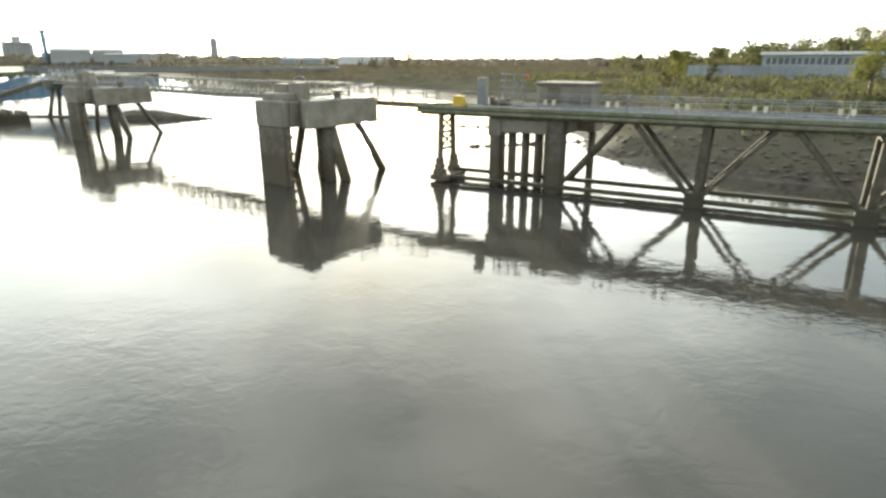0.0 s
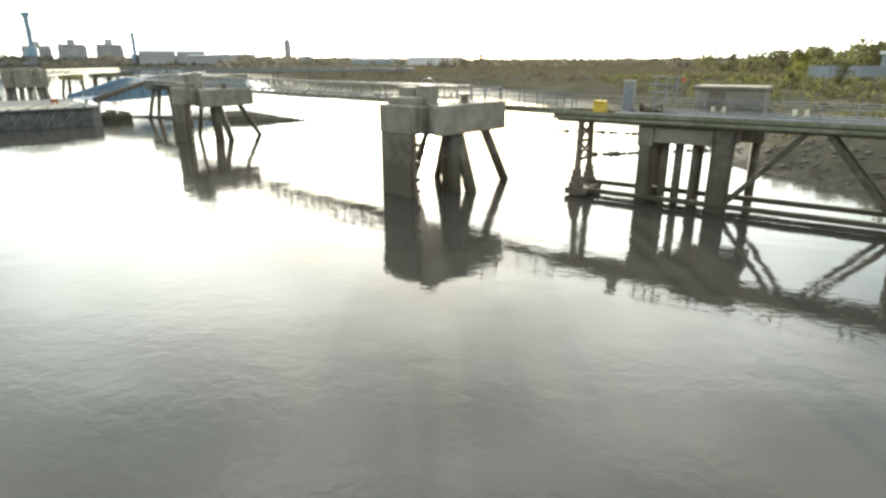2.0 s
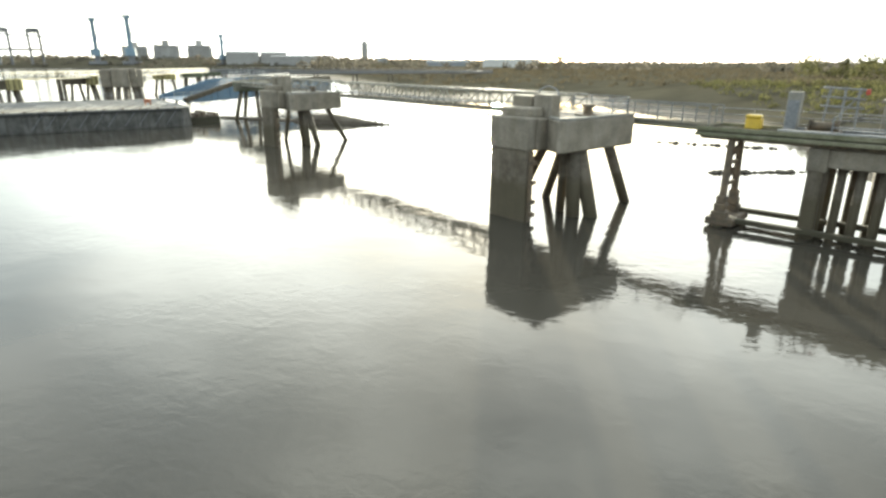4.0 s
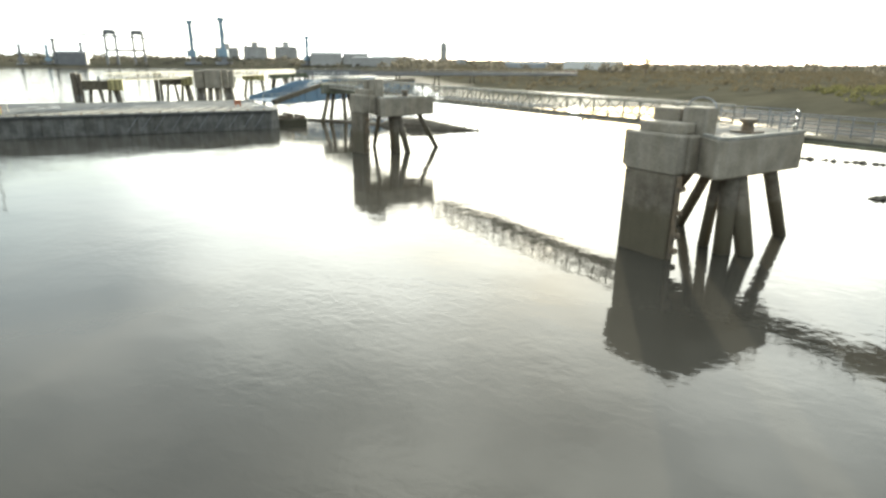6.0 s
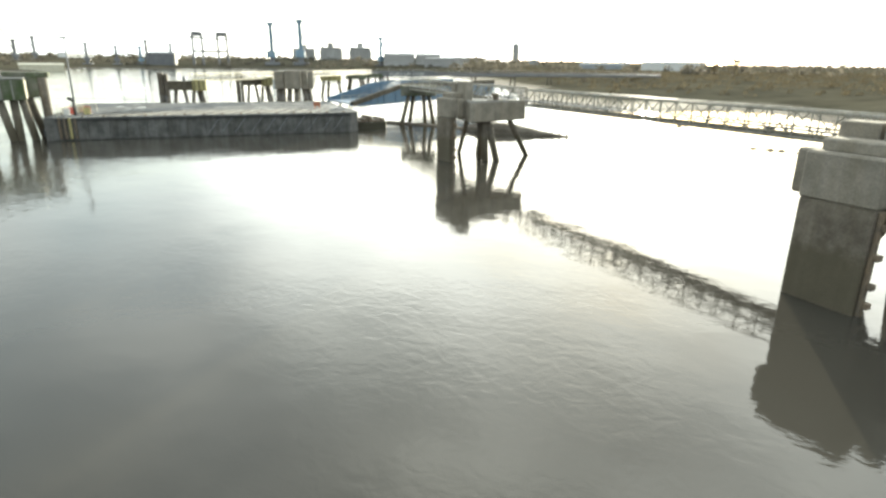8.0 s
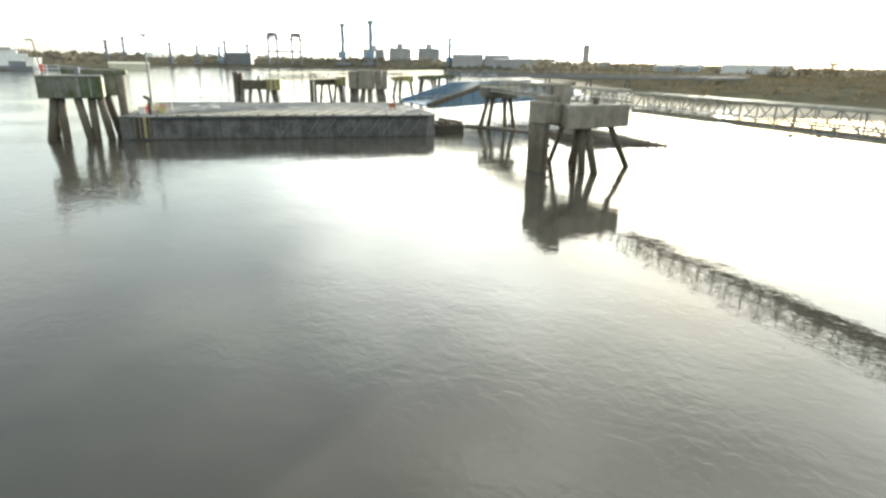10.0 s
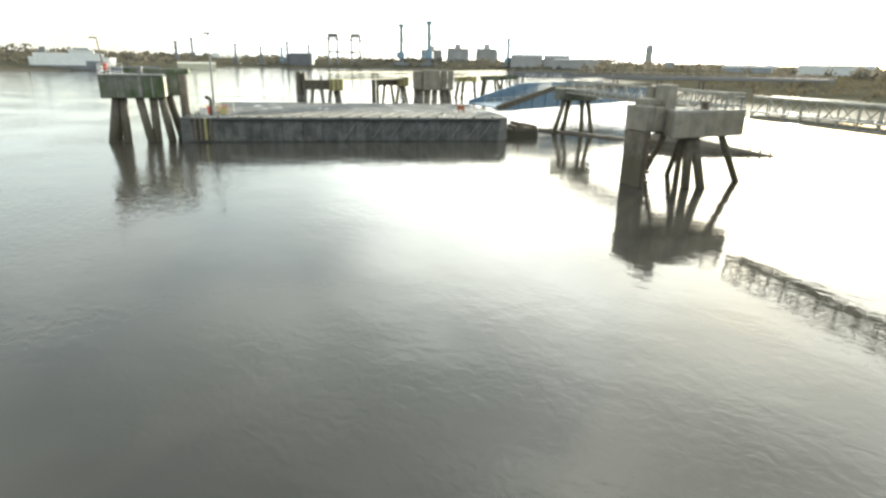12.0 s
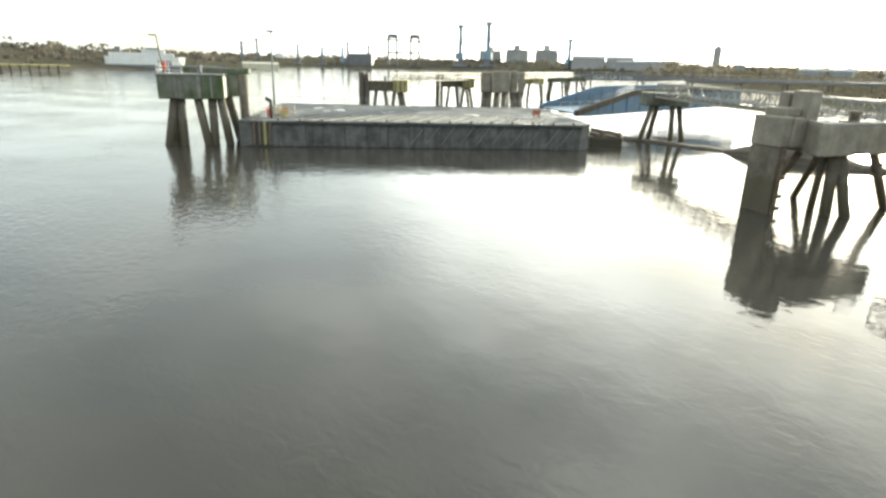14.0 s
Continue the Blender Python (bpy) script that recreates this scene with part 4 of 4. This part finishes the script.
def shed(name, x, y, turn, length, depth, height, wall, roof, label, bays=6, group="sheds of the far port", windows=False):
    s = thing(name, at_ground(x, y, turn, 1.0), label, "industrial building", group)
    part("wall", block(-length / 2, length / 2, -depth / 2, depth / 2, 0, height, 0.05), wall, s)
    bm = bmesh.new()
    pr = [(-depth / 2 - 0.4, height), (0, height + depth * 0.1), (depth / 2 + 0.4, height)]
    a = [bm.verts.new((-length / 2 - 0.3, p, z)) for p, z in pr]
    b = [bm.verts.new((length / 2 + 0.3, p, z)) for p, z in pr]
    bm.faces.new(a), bm.faces.new(b)
    for i in range(3):
        j = (i + 1) % 3
        bm.faces.new((a[i], a[j], b[j], b[i]))
    part("roof", bm, roof, s)
    for k in range(bays if windows else 0):
        x0 = -length / 2 + length * (k + 0.2) / bays
        w = part("window", block(x0, x0 + length * 0.6 / bays, -depth / 2 - 0.08, -depth / 2 + 0.05, height * 0.55, height * 0.8, 0.02), glassy, s)
        part("window_frame", block(x0 - 0.15, x0 + length * 0.6 / bays + 0.15, -depth / 2 - 0.12, -depth / 2 - 0.06, height * 0.52, height * 0.55, 0.01), wall, w)
    return s


random.seed(21)
shed("warehouse", -763, 634, 40, 34, 20, 16, far_dark, far_dark, "dark warehouse on the far quay")
shed("storage_hall", -440, 752, 28, 42, 30, 15, far_wall, far_wall, "long pale hall beyond the river", 8)
shed("storage_hall", -404, 768, 28, 34, 30, 13, far_wall, far_wall, "long pale hall beyond the river", 8)
shed("white_shed", -549, 333, 60, 32, 16, 6, cream, cream, "low cream shed on the far bank")
for k in range(16):
    a = random.uniform(-62, 12)
    d = random.uniform(640, 1500)
    x, y = -30 + d * math.sin(radians(a)), 25 + d * math.cos(radians(a))
    if shore_distance(x, y) > 30:
        shed("warehouse", x, y, random.uniform(0, 180), random.uniform(30, 80), random.uniform(14, 26), random.uniform(6, 12),
             random.choice((far_wall, shed_grey, white)), random.choice((far_wall, white, shed_grey)), "low pale industrial shed far beyond the river")
ch = thing("chimney_tower", at_ground(-512, 1448, 20), "tall pale tower on the far skyline", "tower")
part("tower_shaft", block(-8, 8, -7, 7, 0, 42, 0.3), far_wall, ch)
part("tower_cap", block(-5, 5, -5, 5, 42, 46, 0.2), far_wall, ch)

# ---- moored ship and left quay ----
SX, SY = -516, 216
sh = thing("car_carrier_ship", pose(SX, SY, 0, 0, 0, 66), "white high-sided ship moored at the far quay", "ship")
bm = bmesh.new()
secs = [(-27, 0.9, 0.7), (-24, 1.0, 0.92), (16, 1.0, 0.95), (23, 0.75, 0.5), (28, 0.12, 0.02)]
rings_of = []
for x, deck_w, keel_w in secs:
    fl = 1.6 if x > 20 else 0
    rings_of.append([bm.verts.new(c) for c in ((x, -7 * deck_w, 9), (x - fl, -7 * keel_w, 0.4), (x - fl, -5 * keel_w, -1), (x - fl, 5 * keel_w, -1), (x - fl, 7 * keel_w, 0.4), (x, 7 * deck_w, 9))])
for a, b in zip(rings_of, rings_of[1:]):
    for i in range(6):
        j = (i + 1) % 6
        bm.faces.new((a[i], a[j], b[j], b[i]))
bm.faces.new(rings_of[0]), bm.faces.new(rings_of[-1])
part("hull", bm, white, sh)
part("boot_stripe", block(-26, 17, -7.05, 7.05, 0.2, 2.6, 0.05), far_dark, sh)
part("superstructure", block(-24, 20, -6.5, 6.5, 9, 11.6, 0.2), white, sh)
part("bridge_house", block(-2, 14, -6.2, 6.2, 11.6, 14.2, 0.2), white, sh)
part("bridge_deck", block(1, 11, -7, 7, 14.2, 15.6, 0.2), white, sh)
part("funnel", block(-20, -16, -2, 2, 11.6, 15.8, 0.3), far_dark, sh)
part("window_band", block(0.9, 11.1, -7.06, 7.06, 14.6, 15.1, 0.02), glassy, sh)
part("ramp_opening", block(8, 18, -7.2, -7.0, 2.6, 6.4, 0.05), far_dark, sh)
for x in (-10, 0):
    pipe("mast", (x, 0, 11), (x, 0, 18), 0.25, white, sh)
qy = thing("timber_quay", pose(-396, 84, 0, 0, 0, 76), "weathered yellowish timber quay on piles along the far bank", "quay")
part("quay_deck", block(-70, 44, -4, 6, 3.0, 4.0, 0.1), faded_yellow, qy)
for k in range(28):
    pipe("column", (-69 + 4 * k, 5.2, -2.8), (-69 + 4 * k, 5.2, 3.1), 0.45, dark_timber, qy, sides=8)
    bar("fender_board", (-69 + 4 * k, -4.1, -1.0), (-69 + 4 * k, -4.1, 3.9), 0.5, 0.3, dark_timber, qy)
shed("quay_shed", -452, 84, 75, 30, 16, 9, far_wall, far_wall, "low flat shed behind the timber quay")
qe = thing("quay_wall", pose(-500, 205, 0, 0, 0, 66), "dark quay wall beside the moored ship", "quay")
part("wall", block(-60, 60, 7.6, 12, -2.5, 3.2, 0.1), far_dark, qe)


# ---- leaves, scrub and stones ----
def clump_mesh(name, clumps, mat, leaf, seed):
    """Many small tilted leaves round given clump centres: (x, y, z, radius, count)."""
    rng = np.random.default_rng(seed)
    vs, fs = [], []
    for cx, cy, cz, r, n in clumps:
        for _ in range(int(n)):
            d = rng.normal(size=3)
            d /= np.linalg.norm(d)
            p = np.array((cx, cy, cz)) + d * r * rng.uniform(0.45, 1.0) * np.array((1, 1, 0.8))
            a, b = rng.normal(size=3), rng.normal(size=3)
            a /= np.linalg.norm(a)
            b -= a * (a @ b)
            b /= np.linalg.norm(b)
            s = leaf * rng.uniform(0.6, 1.4)
            k = len(vs)
            vs += [tuple(p - a * s), tuple(p + b * s * 0.5), tuple(p + a * s), tuple(p - b * s * 0.5)]
            fs.append((k, k + 1, k + 2, k + 3))
    me = bpy.data.meshes.new(name)
    me.from_pydata(vs, [], fs)
    me.materials.append(mat)
    return me


def build_tree(x, y, h, mat, seed, label, name="tree"):
    rng = random.Random(seed)
    t = thing(name, pose(x, y, ground_height(x, y) - 0.3, 0, 0, rng.uniform(0, 360)), label, "tree", "trees on the bank")
    trunk = pipe("trunk", (0, 0, 0), (h * 0.03, 0, h * 0.6), h * 0.03, bark, t, top=h * 0.012, sides=7)
    clumps = []
    for k in range(11):
        a, z = rng.uniform(0, 6.28), rng.uniform(0.32, 0.95) * h
        r = h * rng.uniform(0.1, 0.3) * (1.15 - 0.6 * z / h)
        end = (math.cos(a) * r, math.sin(a) * r, z)
        pipe("limb", (h * 0.02, 0, min(z * 0.75, h * 0.58)), end, h * 0.01, bark, t, top=h * 0.004, sides=5)
        clumps.append((*end, h * rng.uniform(0.1, 0.17), 130))
    o = new("crown", clump_mesh("crown", clumps, mat, h * 0.022, seed))
    o.parent = t
    return t


TREES = ((118, 176, 12, 0), (127, 190, 14, 0), (108, 196, 10, 0), (133, 178, 15, 2), (98, 208, 9, 0), (88, 214, 8, 2), (142, 170, 16, 0), (122, 200, 13, 2),
         (76, 224, 8, 0), (150, 160, 16, 0), (112, 186, 10, 2), (138, 196, 15, 0), (-19, 434, 13, 2), (-30, 440, 9, 2))
for i, (x, y, h, k) in enumerate(TREES):
    build_tree(x, y, h, (leaf_olive, leaf_gold, leaf_brown)[k], 40 + i, "half-bare autumn tree on the bank" if k else "olive-green autumn tree behind the works")
for i, (x, y, h, k) in enumerate(((41, 101, 6.5, 1), (38, 96, 4.5, 1), (44, 107, 6.0, 1), (47.5, 63, 8.0, 1), (50, 60, 7.0, 0), (35, 90, 3.6, 0), (46, 98, 5.0, 0))):
    build_tree(x, y, h, (leaf_olive, leaf_gold, leaf_brown)[k], 80 + i, "bushy golden-green willow scrub on the river bank" if k else "dark green bush on the river bank", "bush")


def scatter(count, seed, keep, place):
    rng = random.Random(seed)
    out = []
    tries = 0
    while len(out) < count and tries < count * 30:
        tries += 1
        x, y = place(rng)
        d = shore_distance(x, y)
        if keep(x, y, d):
            out.append((x, y, rng))
    return out


pts = scatter(1700, 3, lambda x, y, d: 6.5 < d < 130, lambda r: (r.uniform(22, 150), r.uniform(15, 190)))
me = clump_mesh("scrub", [(x, y, ground_height(x, y) + 0.2, 0.9 + 1.1 * (i % 5) / 5, 46) for i, (x, y, r) in enumerate(pts)], leaf_olive, 0.26, 7)
tagged(new("scrub", me), "dense brown and olive scrub covering the river bank", "scrub", kind="stuff")
pts = scatter(90, 13, lambda x, y, d: 9 < d < 60, lambda r: (r.uniform(22, 120), r.uniform(20, 150)))
me = clump_mesh("bank_grass", [(x, y, ground_height(x, y) + 0.2, 0.6 + 0.5 * (i % 4) / 4, 40) for i, (x, y, r) in enumerate(pts)], leaf_gold, 0.16, 8)
tagged(new("bank_grass", me), "patches of yellow-green grass on the bank", "grass", kind="stuff")
pts = scatter(6500, 4, lambda x, y, d: 25 < d < 700, lambda r: (r.uniform(-500, 320), r.uniform(140, 800)))
me = clump_mesh("far_scrub", [(x, y, ground_height(x, y) + 0.4, 1.0 + 1.1 * (i % 7) / 7, 26) for i, (x, y, r) in enumerate(pts)], leaf_brown, 0.34, 9)
tagged(new("far_scrub", me), "low brown scrub and reeds over the flats", "scrub", kind="stuff")


def far_place(r):
    a, d = radians(r.uniform(-92, 52)), r.uniform(500, 2200)
    return -30 + d * math.sin(a), 25 + d * math.cos(a)


pts = scatter(800, 6, lambda x, y, d: d > 45, far_place)
me = clump_mesh("far_woods", [(x, y, ground_height(x, y) + 3, 5 + 4 * (i % 6) / 6, 30) for i, (x, y, r) in enumerate(pts)], leaf_far, 2.2, 10)
tagged(new("far_woods", me), "hazy brown woods and hedges on the far skyline", "woods", kind="stuff")
pts = scatter(520, 26, lambda x, y, d: 22 < d < 300, lambda r: (r.uniform(-1150, -330), r.uniform(-60, 980)))
me = clump_mesh("far_bank_woods", [(x, y, ground_height(x, y) + 1, 3 + 3 * (i % 6) / 6, 34) for i, (x, y, r) in enumerate(pts)], leaf_far, 1.3, 27)
tagged(new("far_bank_woods", me), "brown leafless woods and hedges along the far bank, greyed as by haze", "woods", kind="stuff")
pts = scatter(330, 16, lambda x, y, d: d > 95 and y - 150 > -0.65 * (x - 100) + 22, lambda r: (r.uniform(95, 320), r.uniform(150, 330)))
me = clump_mesh("bank_woods", [(x, y, ground_height(x, y) + 2.5 + (3 + 0.035 * max(0, x - 100)) * (i % 4) / 2, 3.0 + 2.5 * (i % 5) / 5, 120) for i, (x, y, r) in enumerate(pts)], leaf_olive, 0.7, 17)
tagged(new("bank_woods", me), "belt of olive-brown trees behind the works", "woods", kind="stuff")


def stone_mesh(name, spots, seed):
    """Rough stones: squashed, jittered octahedra half sunk into the mud."""
    rng = np.random.default_rng(seed)
    base = np.array([(1, 0, 0), (-1, 0, 0), (0, 1, 0), (0, -1, 0), (0, 0, 1), (0, 0, -0.6), (0.7, 0.7, 0.3), (-0.7, 0.6, 0.4), (0.6, -0.7, 0.4), (-0.7, -0.7, 0.2)])
    bm = bmesh.new()
    for x, y, z, s in spots:
        ps = [bm.verts.new(tuple(np.array((x, y, z)) + b * s * rng.uniform(0.7, 1.25, 3) * np.array((1.2, 1, 0.6)))) for b in base]
        bmesh.ops.convex_hull(bm, input=ps)
    loose = [v for v in bm.verts if not v.link_faces]
    bmesh.ops.delete(bm, geom=loose, context="VERTS")
    return finish(bm, name, stone)


pts = scatter(1500, 5, lambda x, y, d: -1.5 < d < 9, lambda r: (r.uniform(12, 75), r.uniform(15, 90)))
tagged(new("shore_stones", stone_mesh("shore_stones", [(x, y, ground_height(x, y), 0.1 + 0.26 * r.random() ** 2) for x, y, r in pts], 3)), "grey-brown stones strewn over the muddy shore", "stones", kind="stuff")

# ---- low training wall, outcrops and drift ----
tw2 = thing("training_wall", pose(-36.5, 95.5, 0, 0, 0, math.degrees(math.atan2(5.5, -34))), "low dark stone and mud training wall just above the water", "training wall")
rng = random.Random(77)
bm = bmesh.new()
prev = None
for k in range(31):
    x = 1.2 * k
    top = 0.05 + 1.3 * min(1, x / 10) if x < 14 else max(0.25, 1.35 - 0.3 * (x - 14))
    top += rng.uniform(-0.06, 0.06)
    half = 0.5 + 2.4 * min(1, x / 12) if x < 14 else max(0.9, 2.9 - 0.5 * (x - 14))
    ring = [bm.verts.new(c) for c in ((x, -half - 0.9, -1.2), (x, -half + rng.uniform(-0.2, 0.2), top * 0.6), (x, -half * 0.3, top), (x, half * 0.5, top), (x, half + rng.uniform(-0.2, 0.2), top * 0.5), (x, half + 0.9, -1.2))]
    if prev:
        for i in range(6):
            j = (i + 1) % 6
            bm.faces.new((prev[i], prev[j], ring[j], ring[i]))
    else:
        bm.faces.new(ring)
    prev = ring
bm.faces.new(prev)
part("wall_crest", bm, mud_mat, tw2)
for k in range(9):
    pipe("stake", (0.6 + 1.1 * k, -0.6, -1.4), (0.7 + 1.1 * k, -0.5, 0.5 + 0.12 * (k % 3)), 0.12, dark_timber, tw2, sides=6)
random.seed(33)
for i, (x0, y0, x1, y1, n) in enumerate(((3.5, 62, 22, 68, 26), (2, 84, 16, 80, 18), (-14, 96, -4, 92, 12), (-26, 120, -8, 128, 14))):
    spots = []
    for k in range(n):
        f = (k + random.random() * 0.8) / n
        spots.append((x0 + (x1 - x0) * f, y0 + (y1 - y0) * f + random.uniform(-0.3, 0.3), 0.02, random.uniform(0.16, 0.5)))
    tagged(new("mud_outcrop", stone_mesh("mud_outcrop", spots, 60 + i)), "broken line of dark stones breaking the shallow water", "stones", kind="stuff")

# ---- works behind the bank ----
fx, fy = 118, 158
wk = thing("works_building", pose(fx, fy, ground_height(fx, fy) - 1, 0, 0, -32.6), "long pale grey works building with a band of windows", "industrial building")
part("wall", block(-27, 40, -9, 9, 0, 7.4, 0.05), shed_grey, wk)
part("roof", block(-27.6, 40.6, -9.6, 9.6, 7.4, 8.2, 0.1), white, wk)
for k in range(22):
    wnd = part("window", block(-26 + 3 * k, -23.6 + 3 * k, -9.08, -8.95, 5.0, 6.6, 0.02), glassy, wk)
    part("mullion", block(-24.85 + 3 * k, -24.7 + 3 * k, -9.14, -9.06, 5.0, 6.6, 0.01), white, wnd)
part("string_course", block(-27.1, 40.1, -9.15, -9.0, 4.2, 4.7, 0.02), white, wk)
fe = thing("palisade_fence", pose(62, 146, ground_height(80, 135), 0, 0, -32), "pale palisade fence along the works yard", "fence")
for k in range(34):
    bar("fence_post", (3 * k, 0, -1.5), (3 * k, 0, 3.3), 0.14, 0.14, galvanised, fe)
    part("fence_panel", block(3 * k + 0.1, 3 * k + 2.9, -0.05, 0.05, 0.0, 3.2, 0.02), shed_grey, fe)
for i, (x, y, c) in enumerate(((92, 140, white), (97, 137, red), (103, 133, white), (86, 144, shed_grey))):
    vn = thing("parked_van", pose(x, y, ground_height(x, y), 0, 0, -30), "pale van parked in the works yard" if c is not red else "red van parked in the works yard", "van", "vans in the yard")
    part("van_body", prism([(-2.4, -0.95), (2.4, -0.95), (2.4, 0.95), (-2.4, 0.95)], 0.35, 2.1, 0.25), c, vn)
    part("windscreen", block(1.6, 2.42, -0.8, 0.8, 1.3, 1.9, 0.1), glassy, vn)
    for wx in (-1.5, 1.5):
        for wy in (-0.95, 0.95):
            pipe("wheel", (wx, wy - 0.1, 0.34), (wx, wy + 0.1, 0.34), 0.34, rubber, vn)

# ---- control hut and pipe frame on the pile bent ----
ph = thing("control_hut", T @ pose(0, 0, 4.98), "dark weathered concrete control hut beside the jetty deck", "control hut")
part("wall", block(7.3, 11.4, 2.2, 4.9, 0.0, 2.35, 0.05), concrete, ph)
part("roof", block(7.15, 11.55, 2.05, 5.05, 2.35, 2.55, 0.04), concrete, ph)
part("door", block(8.2, 9.1, 2.13, 2.22, 0.66, 2.2, 0.02), rusty, ph)
part("hand_rail", block(10.2, 11.3, 2.14, 2.2, 1.2, 1.28, 0.01), galvanised, ph)
fr = thing("gauge_stand", T @ pose(5.4, 2.35, 4.98), "open pale gauge stand of pipes beside the control hut", "gauge stand")
for x in (-0.9, 0.0, 0.8):
    bar("frame_leg", (x, 0, 0), (x * 0.8, 0, 3.1), 0.1, 0.1, galvanised, fr)
for z in (2.1, 2.6, 3.1):
    pipe("frame_pipe", (-1.1, -0.05, z), (1.0, -0.05, z - 0.1), 0.05, galvanised, fr)
bar("frame_stay", (-0.9, 0, 0.4), (0.8, 0, 2.9), 0.07, 0.07, galvanised, fr)
part("signal_lamp", block(0.95, 1.15, -0.12, 0.08, 2.75, 3.05, 0.03), red, fr, "small red signal lamp")
